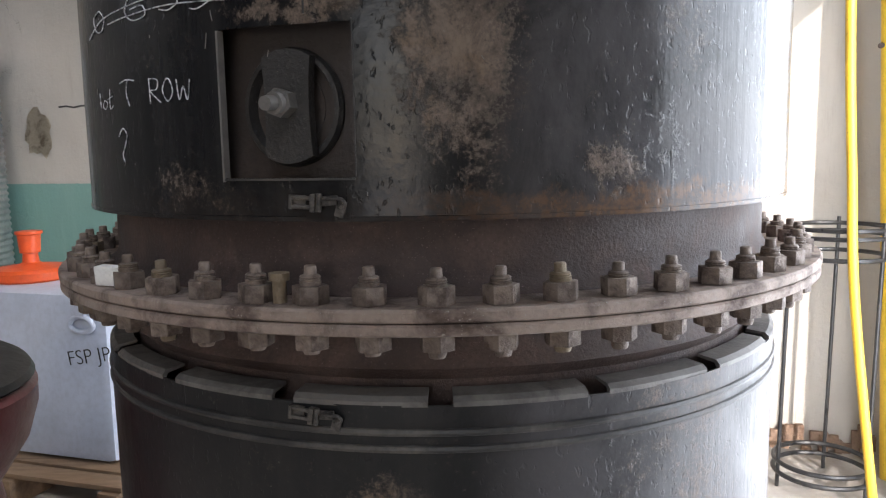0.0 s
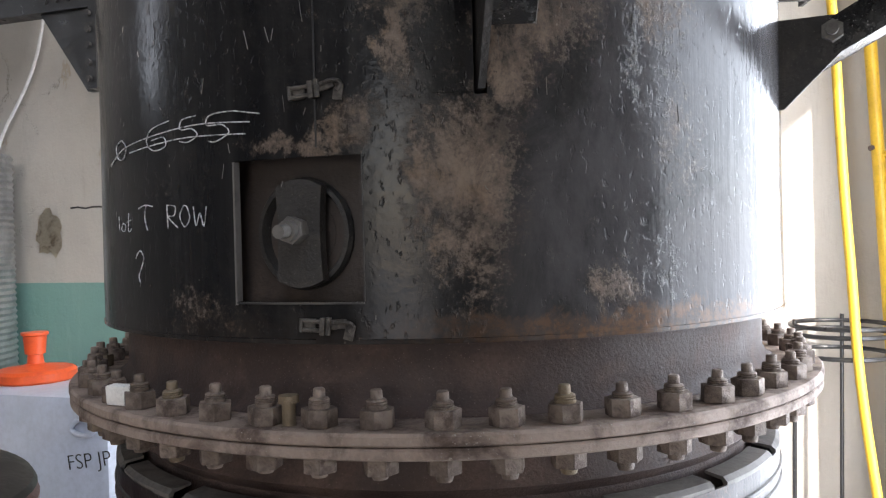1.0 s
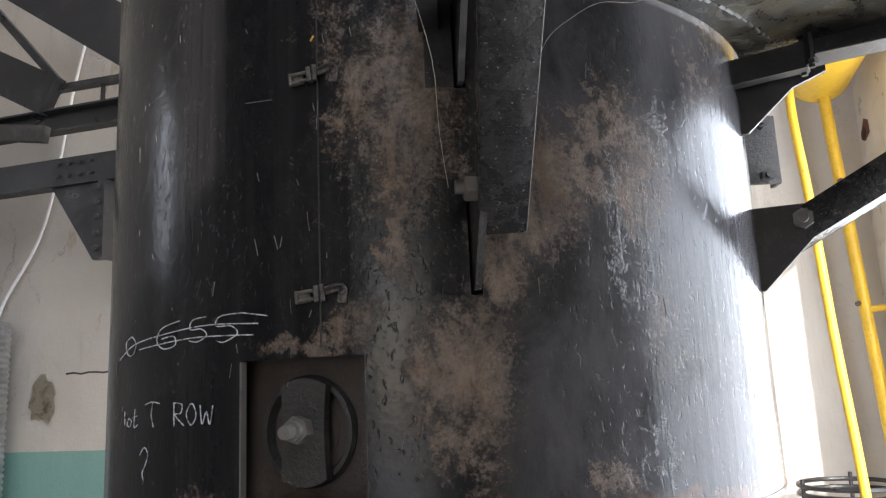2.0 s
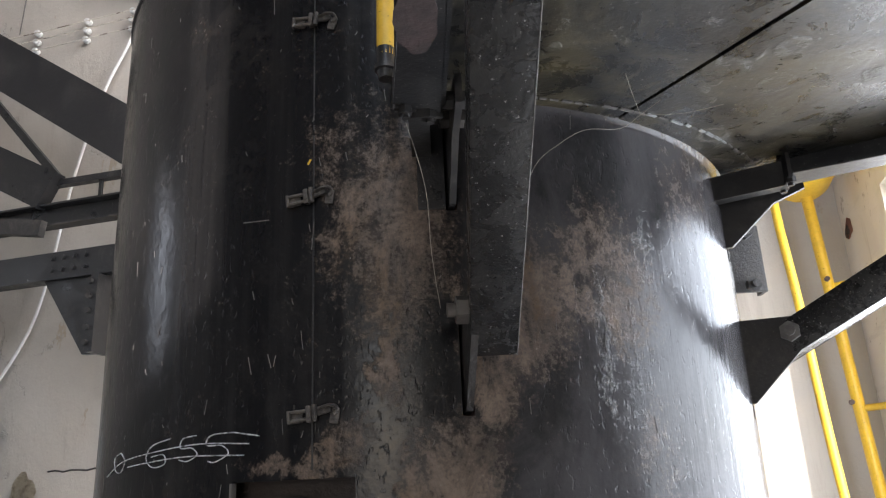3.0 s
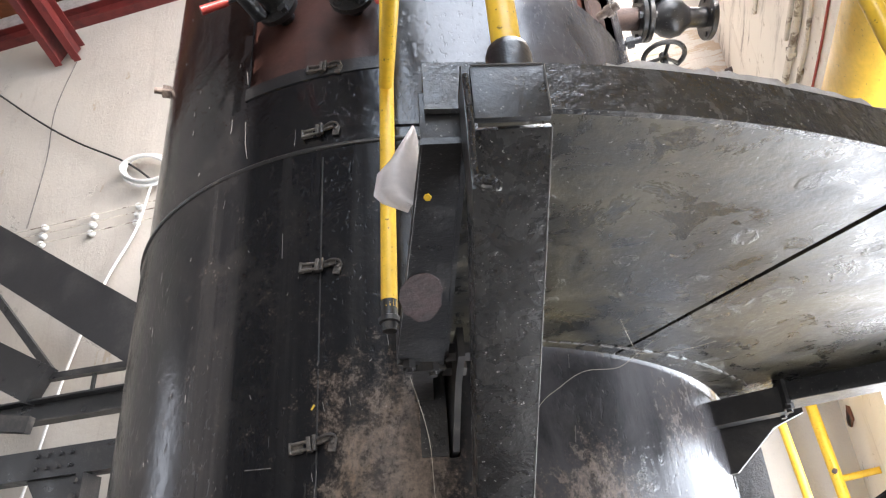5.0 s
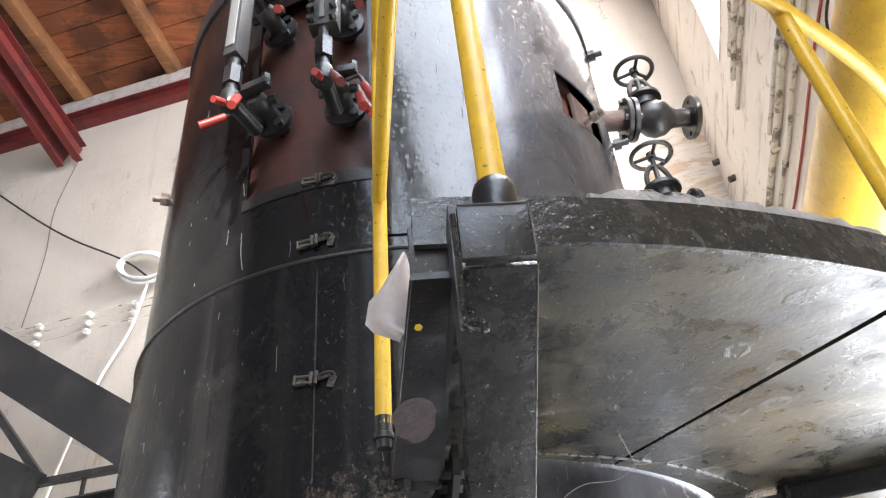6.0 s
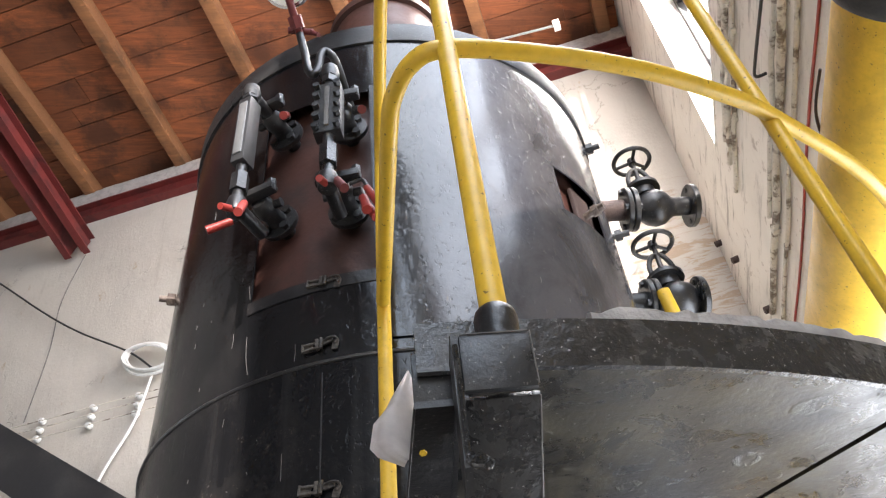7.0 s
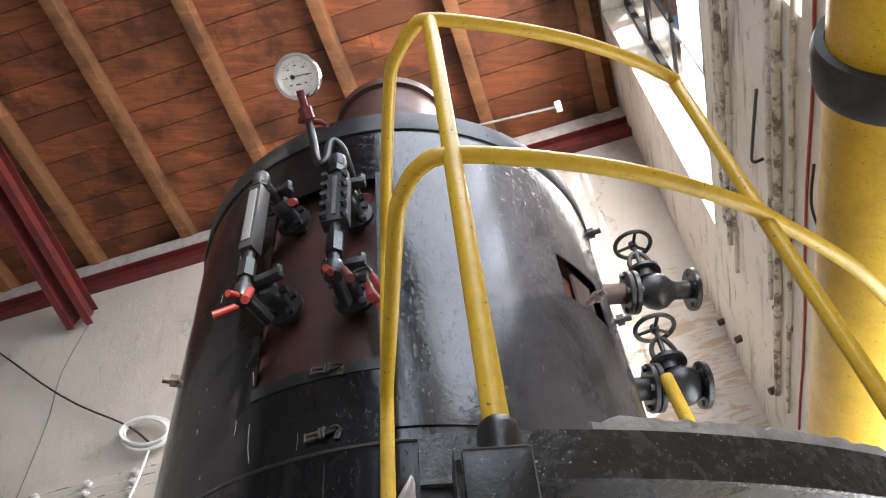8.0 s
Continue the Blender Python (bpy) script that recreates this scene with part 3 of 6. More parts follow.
# ---- the room ----
def flat_wall(bm, p0, along, length, z0, z1, holes, thick, out):
    """A wall from p0 along a direction, with openings (s0, s1, z0, z1) right through it; out: the way to its outer face."""
    p0, along, out = Vector(p0), Vector(along), Vector(out)
    ss = cuts(0, length, 1.2, [h[i] for h in holes for i in (0, 1)])
    zs = cuts(z0, z1, 1.2, [h[i] for h in holes for i in (2, 3)])

    def keep(i, j):
        if not (0 <= i < len(ss) - 1 and 0 <= j < len(zs) - 1):
            return False
        sm, zm = (ss[i] + ss[i + 1]) / 2, (zs[j] + zs[j + 1]) / 2
        return not any(h[0] < sm < h[1] and h[2] < zm < h[3] for h in holes)

    store = {}

    def v(i, j, k):
        if (i, j, k) not in store:
            store[i, j, k] = bm.verts.new(p0 + along * ss[i] + out * (thick * k) + Vector((0, 0, zs[j])))
        return store[i, j, k]

    for i in range(len(ss) - 1):
        for j in range(len(zs) - 1):
            if not keep(i, j):
                continue
            q = ((i, j), (i + 1, j), (i + 1, j + 1), (i, j + 1))
            bm.faces.new([v(*c, 0) for c in q])
            bm.faces.new([v(*c, 1) for c in q[::-1]])
            for k, (di, dj) in enumerate(((0, -1), (1, 0), (0, 1), (-1, 0))):
                if not keep(i + di, j + dj):
                    a, b = q[k], q[(k + 1) % 4]
                    bm.faces.new((v(*b, 0), v(*a, 0), v(*a, 1), v(*b, 1)))
    return in_room(bm)


U0, U1, V0, V1 = -6.5, 1.54, -6.2, 2.5
WALL_TOP = 9.9
ROOF_Z, ROOF_RISE = 8.0, 0.17


def roof_z(v):
    return ROOF_Z + ROOF_RISE * (V1 - v)


structure("floor", in_room(box(B(), ((U0 + U1) / 2, (V0 + V1) / 2, FLOOR - 0.1), (U1 - U0 + 1, V1 - V0 + 1, 0.2))), CONCRETE, "dusty pale concrete floor of the boiler house", "floor")
structure("ground", in_room(box(B(), (0, 0, FLOOR - 0.45), (900, 900, 0.4))), CONCRETE, "pale yard ground outside the boiler house", "ground")
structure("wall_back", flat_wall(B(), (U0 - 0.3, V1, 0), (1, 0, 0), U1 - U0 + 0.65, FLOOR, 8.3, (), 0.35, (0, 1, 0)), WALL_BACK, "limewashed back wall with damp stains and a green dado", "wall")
WIN = (-0.2, 1.5, 5.1, 8.02)
DOOR = (-0.6, 1.75, FLOOR, 2.75)
WIN_2 = (-3.55, -0.45, 4.0, 7.55)
WIN_3 = (-5.85, -4.05, 3.4, 7.0)
structure("wall_right", flat_wall(B(), (U1, V0, 0), (0, 1, 0), V1 - V0, FLOOR, WALL_TOP, [(WIN[0] - V0, WIN[1] - V0, WIN[2], WIN[3]), (DOOR[0] - V0, DOOR[1] - V0, DOOR[2], DOOR[3]), (WIN_2[0] - V0, WIN_2[1] - V0, WIN_2[2], WIN_2[3]), (WIN_3[0] - V0, WIN_3[1] - V0, WIN_3[2], WIN_3[3])], 0.35, (1, 0, 0)), WALL, "limewashed side wall with a high window and peeling paint", "wall")
# left and front walls stay out of view; dark colour cuts their bounce
structure("wall_left", flat_wall(B(), (U0, V0, 0), (0, 1, 0), V1 - V0, FLOOR, WALL_TOP, [(4.3, 5.1, 2.9, 4.4)], 0.35, (-1, 0, 0)), WALL_DIM, "unseen far side wall, its plaster darkened to dim reflections", "wall")
structure("wall_front", flat_wall(B(), (U0 - 0.3, V0, 0), (1, 0, 0), U1 - U0 + 0.65, FLOOR, WALL_TOP, [(6.5, 8.2, FLOOR, 2.9)], 0.35, (0, -1, 0)), WALL_DIM, "unseen plain wall with an open doorway, its plaster darkened to dim reflections", "wall")

# roof of sawn boards, laid along the wall, one beside the other
bm = B()
rng = random.Random(3)
slope = math.atan(ROOF_RISE)
v = V1 + 0.25
while v > V0 - 0.3:
    w = rng.uniform(0.17, 0.27)
    u = U0 - 0.2
    while u < U1 + 0.3:
        ln = rng.uniform(2.2, 3.6)
        m = Matrix.Translation((u + ln / 2, v - w / 2, roof_z(v - w / 2) + 0.012 + rng.uniform(-0.004, 0.004))) @ pose(0, 0, 0, -math.degrees(slope) + rng.uniform(-1.5, 1.5))
        box(bm, (0, 0, 0), (ln - 0.004, w - 0.004, 0.024), m)
        u += ln
    v -= w
bar(bm, ((U0 + U1) / 2, V0 - 0.4, roof_z(V0 - 0.4) + 0.07), ((U0 + U1) / 2, V1 + 0.4, roof_z(V1 + 0.4) + 0.07), U1 - U0 + 0.8, 0.04)
structure("ceiling", in_room(bm), BOARDS, "underside of a roof of stained reddish-brown boards", "ceiling")

for i, u in enumerate((-5.15, -4.08, -3.02, -1.95, -0.85, 0.28, 1.38)):
    bm = bar(B(), (u, V1 + 0.02, roof_z(V1) - 0.085), (u, V0, roof_z(V0) - 0.085), 0.12, 0.165, bevel=0.008)
    ob = structure("rafter", in_room(bm), RAFTER, "sawn pine rafter under the roof boards", "rafter")
    ob["group"] = "roof rafters"

# red steel at the wall head
bm = B()
box(bm, ((U0 + U1) / 2, V1 - 0.05, 7.50), (U1 - U0, 0.10, 0.014))
box(bm, ((U0 + U1) / 2, V1 - 0.05, 7.68), (U1 - U0, 0.10, 0.014))
box(bm, ((U0 + U1) / 2, V1 - 0.03, 7.59), (U1 - U0, 0.012, 0.17))
structure("trim", in_room(bm), REDSTEEL, "red oxide steel channel along the wall head", "steel beam")
bm = B()
box(bm, ((U0 + U1) / 2, V1 - 0.02, 7.78), (U1 - U0, 0.14, 0.18), None, 0.01)
structure("trim", in_room(bm), SLAB, "rough mortar ledge above the red channel", "ledge")
beam = thing("roof_beam", R(-4.02, 2.2, 6.95), "red oxide double-channel roof beam resting on the wall", "steel beam")
for du in (-0.07, 0.07):
    bm = B()
    bar(bm, (-4.02 + du, 2.45, 7.08), (-4.02 + du, -1.0, 8.15), 0.012, 0.2)
    bar(bm, (-4.02 + du * 1.5, 2.45, 6.985), (-4.02 + du * 1.5, -1.0, 8.055), 0.07, 0.012)
    bar(bm, (-4.02 + du * 1.5, 2.45, 7.175), (-4.02 + du * 1.5, -1.0, 8.245), 0.07, 0.012)
    part("channel", in_room(bm), REDSTEEL, beam)

# high window in the side wall
win = tagged(thing("window_1", R(U1 + 0.22, 0.65, WIN[2]), "tall metal-framed window with small panes in a deep white reveal", "window", kind="structure"))
bm = B()
for vv in (WIN[0] + 0.025, WIN[1] - 0.025):
    box(bm, (U1 + 0.22, vv, (WIN[2] + WIN[3]) / 2), (0.05, 0.05, WIN[3] - WIN[2]))
for zz in (WIN[2] + 0.025, WIN[3] - 0.025):
    box(bm, (U1 + 0.22, (WIN[0] + WIN[1]) / 2, zz), (0.046, WIN[1] - WIN[0] - 0.1, 0.05))
part("window_frame", in_room(bm), GREYSTEEL, win)
NV, NZ = 3, 4
for i in range(1, NV):
    bm = box(B(), (U1 + 0.22, WIN[0] + (WIN[1] - WIN[0]) * i / NV, (WIN[2] + WIN[3]) / 2), (0.03, 0.026, WIN[3] - WIN[2] - 0.1))
    part("muntin", in_room(bm), GREYSTEEL, win)
for j in range(1, NZ):
    bm = box(B(), (U1 + 0.22, (WIN[0] + WIN[1]) / 2, WIN[2] + (WIN[3] - WIN[2]) * j / NZ), (0.026, WIN[1] - WIN[0] - 0.1, 0.026))
    part("muntin", in_room(bm), GREYSTEEL, win)
for i in range(NV):
    for j in range(NZ):
        dv, dz = (WIN[1] - WIN[0]) / NV, (WIN[3] - WIN[2]) / NZ
        bm = box(B(), (U1 + 0.235, WIN[0] + dv * (i + 0.5), WIN[2] + dz * (j + 0.5)), (0.004, dv - 0.02, dz - 0.02))
        pane = part("pane", in_room(bm), GLASS, win)
        pane.visible_shadow = False
bm = B()
box(bm, (U1 + 0.095, WIN[1] - 0.006, (WIN[2] + WIN[3]) / 2), (0.2, 0.012, WIN[3] - WIN[2]))
box(bm, (U1 + 0.095, (WIN[0] + WIN[1]) / 2 - 0.006, WIN[2] + 0.006), (0.2, WIN[1] - WIN[0] - 0.012, 0.012))
part("reveal", in_room(bm), WHITE_PAINT, win, "white painted window reveal")

# ---- the boiler ----
boiler = thing("steam_boiler", (0, 0, FLOOR), "tall black riveted-jacket vertical steam boiler with a bolted rusty flange", "boiler")
R1, R2 = 0.7005, 0.694
HATCH = (-24.8, -8.9, 1.420, 1.618)
LUG1, LUG2 = (3.7, 5.1, 1.694, 1.866), (2.9, 4.3, 2.004, 2.172)
DA = 57.5
slots = [HATCH]
for k in range(3):
    for s in (LUG1, LUG2):
        slots.append((s[0] + DA * k, s[1] + DA * k, s[2], s[3]))

part("lower_jacket", sheet(B(), 0.687, -180, 180, FLOOR, 1.108, dent=0.002), JACKET_LOW, boiler, "dented black lower sheet jacket", 40)
for zc in (1.070, 1.046):
    part("bead", lathe(B(), [(0.6865 + 0.0055 * math.cos(t), zc + 0.006 * math.sin(t)) for t in [k * math.tau / 8 for k in range(8)]]), DUSTY, boiler)
for k in range(19):
    a = -0.35 + 360 / 19 * k
    bm = B()
    aa = [a + 1.45 + (360 / 19 - 2.9) * i / 6 for i in range(7)]
    prof = ((0.6875, 1.106), (0.6875, 1.113), (0.68, 1.1195), (0.648, 1.1225), (0.648, 1.118), (0.678, 1.114), (0.681, 1.106))
    rings = [[bm.verts.new(polar(t, r, z)) for r, z in prof] for t in aa]
    for ra, rb in zip(rings, rings[1:]):
        for i in range(len(prof)):
            bm.faces.new((ra[i], ra[(i + 1) % len(prof)], rb[(i + 1) % len(prof)], rb[i]))
    bm.faces.new(rings[0])
    bm.faces.new(rings[-1])
    part("rim_tab", bm, PALE, boiler)
part("firebox_shell", lathe(B(), [(0.0, FLOOR + 0.01), (0.635, FLOOR + 0.01), (0.635, 1.13), (0.655, 1.15), (0.645, 1.17), (0.645, 1.222), (0.0, 1.222)], closed=False), RUST, boiler, "scaly rusted firebox shell")
part("lower_flange", lathe(B(), [(0.60, 1.221), (0.758, 1.221), (0.763, 1.224), (0.763, 1.234), (0.760, 1.2375), (0.60, 1.2375)], 160), FLANGE, boiler, "rusted lower flange ring")
part("upper_flange", lathe(B(), [(0.60, 1.2395), (0.761, 1.2395), (0.7645, 1.243), (0.7645, 1.253), (0.761, 1.257), (0.60, 1.257)], 160), FLANGE, boiler, "dusty upper flange ring")
part("neck", lathe(B(), [(0.60, 1.258), (0.683, 1.258), (0.668, 1.268), (0.660, 1.285), (0.660, 1.385), (0.60, 1.385)], 128), RUST, boiler, "bare rusted neck above the flange")
part("inner_shell", lathe(B(), [(0.0, 1.386), (0.652, 1.386), (0.652, 3.79), (0.0, 3.79)], closed=False), BROWN, boiler, "brown primed inner boiler shell")
part("jacket", sheet(B(), R1, -180, 180, 1.362, 2.622, slots, dent=0.0015), JACKET, boiler, "blistered black jacket with brown worn patches", 40)
part("jacket_hem", lathe(B(), [(R1 + 0.001, 1.362), (R1 + 0.002, 1.368), (R1 - 0.006, 1.372), (0.664, 1.388), (0.664, 1.384), (R1 - 0.008, 1.364)]), JACKET, boiler)
part("bead", lathe(B(), [(R1 + 0.0045 * math.cos(t), 2.624 + 0.005 * math.sin(t)) for t in [k * math.tau / 8 for k in range(8)]]), BLACK, boiler)
RECESS, GAP = (-29.8, -4.8, 2.845, 3.50), (38.6, 55.0, 3.142, 3.312)
part("upper_jacket", sheet(B(), R2, -180, 180, 2.612, 3.755, [RECESS, GAP], dent=0.002), JACKET_UP, boiler, "glossy black upper jacket", 40)
part("cap_band", lathe(B(), [(R2 - 0.01, 3.735), (R2 + 0.006, 3.735), (R2 + 0.008, 3.74), (R2 + 0.008, 3.82), (R2, 3.828), (R2 - 0.01, 3.828)]), BLACK, boiler)
part("crown", lathe(B(), [(R2, 3.829), (0.55, 3.90), (0.38, 3.96), (0.27, 3.99), (0.27, 3.97), (R2 - 0.02, 3.80)]), BLACK, boiler)
part("flue_collar", lathe(B(), [(0.20, 3.97), (0.243, 3.97), (0.243, 4.78), (0.262, 4.785), (0.262, 4.83), (0.20, 4.83)], 64), BROWN, boiler, "rusty brown flue collar")
part("cover_plate", sheet(B(), R2 + 0.0055, -3.8, 12.5, 2.66, 3.34, thick=0.005, dent=0.004, zstep=0.05), JACKET_UP, boiler, "dented glossy black cover plate", 40)
part("seam_lap", sheet(B(), R1 + 0.0010, -14.2, -14.0, 1.63, 2.60, thick=0.0013), BLACK, boiler)
part("seam_lap", sheet(B(), R1 + 0.0025, -14.6, -10.0, 1.364, 1.414, thick=0.0025), JACKET, boiler)
part("patch_plate", sheet(B(), R1 + 0.004, -0.9, 3.6, 1.696, 1.863, thick=0.004), JACKET, boiler, "grey patch plate")
part("patch_plate", sheet(B(), R1 + 0.004, -0.6, 2.8, 2.006, 2.168, thick=0.004), BLACK, boiler)
part("recess_sill", sheet(B(), R2 + 0.003, -30.2, -4.4, 2.815, 2.848, thick=0.042), BLACK, boiler)
part("recess_edge", sheet(B(), R2 + 0.004, -4.8, -3.7, 2.848, 3.52, thick=0.035), BLACK, boiler)
part("gap_lining", box(B(), (0, 0, 0), (0.09, 0.012, 0.13), pose(*polar(50, 0.668, 3.235), 0, 0, 50), 0.003), RUST, boiler, "rusty lug behind the jacket opening")
# stud in the side opening
bm = B()
rod(bm, polar(50, 0.64, 3.21), polar(50, 0.735, 3.215), 0.011)
hexagon(bm, polar(50, 0.70, 3.213), polar(50, 0.718, 3.2135), 0.03)
part("stud", bm, BOLT, boiler, "rusty stud in the jacket opening")

# plate added behind the cut-out, darker brown than the inner shell
part("hatch_back", sheet(B(), 0.6555, -30, -4, 1.39, 1.66, thick=0.003), DARK_BROWN, boiler, "dark brown plate behind the cut-out")
# toggle clips along the jacket seam
bm = B()
box(bm, (-0.034, -0.002, 0), (0.026, 0.004, 0.022), None, 0.001)
for dz in (-0.0075, 0.0075):
    rod(bm, (-0.046, -0.0065, dz), (-0.004, -0.007, dz * 0.9), 0.0034, n=8)
rod(bm, (-0.044, -0.007, -0.011), (-0.044, -0.007, 0.011), 0.0036, n=8)
box(bm, (-0.006, -0.008, 0), (0.009, 0.013, 0.028), None, 0.002)
rod(bm, (0.003, -0.010, -0.013), (0.004, -0.010, 0.015), 0.0045, n=10)
box(bm, (0.020, -0.006, 0.002), (0.026, 0.006, 0.015), pose(0, 0, 0, 0, -8, 0), 0.002)
sweep(bm, spline([(0.010, -0.008, 0.006), (0.026, -0.013, 0.009), (0.040, -0.010, 0.008), (0.043, -0.005, 0.001), (0.036, -0.006, -0.006)], 4), 0.0030, 7)
box(bm, (0.037, -0.002, 0), (0.016, 0.004, 0.026), pose(0, 0, 0, 0, 12, 0), 0.001)
clip_mesh = mesh_from("toggle_clip", bm, LATCH)
for a, z, tilt in ((-13.1, 1.387, 3), (-13.8, 1.707, -5), (-14.4, 2.041, -6), (-13.9, 2.357, 4), (-14.6, 2.668, -3), (-14.2, 2.833, 5), (-14.8, 1.092, 6)):
    ob = part("toggle_clip", clip_mesh, None, boiler)
    ob.matrix_basis = pose(*polar(a, (0.689 if z < 1.2 else R1 if z < 2.6 else R2) + 0.001, z), 0, tilt, a) @ Matrix.Diagonal((0.85, 0.9, 0.85, 1))

# flange bolts: threaded end, nut above; nut and end below
bm = B()
hexagon(bm, (0, 0, 0), (0, 0, 0.0245), 0.0425)
bmesh.ops.bevel(bm, geom=list(bm.edges), offset=0.0016, segments=2, affect="EDGES", profile=0.6)
nut_mesh = mesh_from("nut", bm, BOLT)
bm = B()
lathe(bm, [(0.0, -0.07), (0.0105, -0.07), (0.0118, -0.066), (0.0118, -0.058), (0.0118, 0.008), (0.0145, 0.0245), (0.0150, 0.0265), (0.0135, 0.0275), (0.0148, 0.0295), (0.0132, 0.0305), (0.0144, 0.0325), (0.0125, 0.0345), (0.0085, 0.0355), (0.0080, 0.046), (0.0066, 0.0475), (0.0, 0.0475)], 12, closed=False)
shank_mesh = mesh_from("bolt", bm, BOLT)
rng = random.Random(11)
N_BOLT = 55
for k in range(N_BOLT):
    a = -0.55 + 360.0 / N_BOLT * k
    h = rng.uniform(-0.003, 0.004)
    ob = part("bolt", shank_mesh, None, boiler)
    ob.matrix_basis = pose(*polar(a + rng.uniform(-0.25, 0.25), 0.727 + rng.uniform(-0.002, 0.002), 1.257 + h), rng.uniform(-2, 2), rng.uniform(-2, 2), rng.uniform(0, 360))
    top = part("nut", nut_mesh, None, ob)
    top.matrix_basis = ob.matrix_basis.copy()
    top.matrix_basis.translation.z = 1.2572
    low = part("nut", nut_mesh, None, ob)
    low.matrix_basis = pose(*polar(a, 0.727, 1.1975), 0, 0, rng.uniform(0, 60))
bm = B()
rod(bm, polar(-17.1, 0.727, 1.257), polar(-17.1, 0.727, 1.287), 0.0095, n=12)
rod(bm, polar(-17.1, 0.727, 1.287), polar(-17.1, 0.727, 1.297), 0.014, n=12)
part("pin", bm, BOLT, boiler, "headed pin standing in the flange")

# hand hole behind the cut-out
bm = B()
cm = pose(*polar(-17.4, 0.650, 1.514), 90, 0, -17.4)
prof = [(0.058, 0.0), (0.073, 0.0), (0.075, 0.010), (0.071, 0.017), (0.065, 0.018), (0.060, 0.006)]
lathe(bm, prof, 48, cm @ Matrix.Diagonal((1.0, 1.08, 1, 1)))
part("hand_hole_ring", bm, CAST, boiler, "oval grimy hand hole ring")
bm = B()
lathe(bm, [(0.0, 0.008), (0.046, 0.006), (0.046, -0.004), (0.0, -0.004)], 40, cm @ Matrix.Diagonal((1.0, 1.08, 1, 1)), closed=False)
part("hand_hole_cover", bm, DARK_BROWN, boiler)
bm = B()
outline = []
for k in range(25):
    y = -0.066 + 0.132 * k / 24
    outline.append((0.006 + 0.034 + 0.0035 * (y / 0.066) ** 2, y))
for k in range(1, 8):
    x = 0.0375 * (1 - 2 * k / 8)
    outline.append((0.006 + x, 0.066 + 0.011 * (1 - (x / 0.0375) ** 2)))
outline += [(0.012 - x, -y) for x, y in outline]
lo = [bm.verts.new(cm @ Vector((x, y, 0.026))) for x, y in outline]
hi = [bm.verts.new(cm @ Vector((0.006 + (x - 0.006) * 0.95, y * 0.98, 0.040))) for x, y in outline]
bm.faces.new(lo[::-1])
bm.faces.new(hi)
for i in range(len(lo)):
    bm.faces.new((lo[i], lo[(i + 1) % len(lo)], hi[(i + 1) % len(lo)], hi[i]))
part("bridge_strap", bm, CAST, boiler, "black cast bridge strap across the hand hole")
bm = B()
hexagon(bm, cm @ Vector((0.004, 0.004, 0.039)), cm @ Vector((0.004, 0.004, 0.062)), 0.034, 10)
rod(bm, cm @ Vector((0.004, 0.004, 0.062)), cm @ Vector((0.003, 0.003, 0.071)), 0.0145, n=16)
rod(bm, cm @ Vector((0.004, 0.004, 0.062)), cm @ Vector((0.002, 0.002, 0.090)), 0.0095, n=12)
part("nut", bm, PALE, boiler, "worn bright nut and threaded end")
part("cutout_edge", sheet(B(), R1 + 0.002, -25.0, -24.75, 1.415, 1.617, thick=0.012), PALE, boiler)
part("cutout_edge", sheet(B(), R1 + 0.003, -24.7, -8.9, 1.4165, 1.4195, thick=0.012), DUSTY, boiler)
part("cutout_edge", sheet(B(), R1 + 0.0008, -8.95, -8.8, 1.42, 1.622, thick=0.03), BLACK, boiler)

# chalk marks drawn on the jacket
def chalk(strokes, r=0.0010, rr=R1):
    b = B()
    for s in strokes:
        sweep(b, spline([polar(a, rr + 0.0014, z) for a, z in s], 5), r, 5)
    return b


number = [
    [(-48.2, 1.676), (-50.2, 1.668), (-49.6, 1.648), (-47.6, 1.645), (-46.6, 1.662), (-48.0, 1.676)],
    [(-35.6, 1.689), (-39.4, 1.681), (-40.6, 1.662), (-39.0, 1.648), (-36.4, 1.652), (-36.8, 1.666), (-39.4, 1.664)],
    [(-30.6, 1.690), (-33.0, 1.687), (-33.4, 1.673), (-31.4, 1.672), (-30.4, 1.662), (-32.0, 1.653), (-33.6, 1.656)],
    [(-24.8, 1.690), (-28.2, 1.688), (-28.8, 1.674), (-26.4, 1.672), (-25.4, 1.660), (-27.4, 1.649), (-28.6, 1.651)],
    [(-21.0, 1.682), (-24.8, 1.690)],
    [(-53.0, 1.640), (-47.0, 1.662), (-38.0, 1.672), (-30.0, 1.677), (-22.4, 1.672)],
    [(-45.5, 1.652), (-40.0, 1.656), (-32.0, 1.660), (-23.1, 1.656)],
]
for s in number:
    part("chalk_mark", chalk([s]), CHALK, boiler, "struck-out chalk scrawl")
letters = [
    [(-43.2, 1.562), (-41.4, 1.566), (-39.6, 1.563)], [(-41.2, 1.566), (-41.6, 1.546), (-41.0, 1.527)],
    [(-36.4, 1.563), (-36.3, 1.527)], [(-36.4, 1.563), (-34.8, 1.560), (-35.0, 1.547), (-36.2, 1.545), (-34.3, 1.528)],
    [(-33.2, 1.560), (-33.9, 1.545), (-33.0, 1.529), (-32.1, 1.542), (-32.6, 1.559), (-33.2, 1.560)],
    [(-31.4, 1.558), (-31.0, 1.530), (-30.3, 1.548), (-29.7, 1.529), (-29.2, 1.557)],
]
for s in (letters[0:2], letters[2:4], letters[4:5], letters[5:6]):
    part("chalk_mark", chalk(s), CHALK, boiler, "chalked letter")
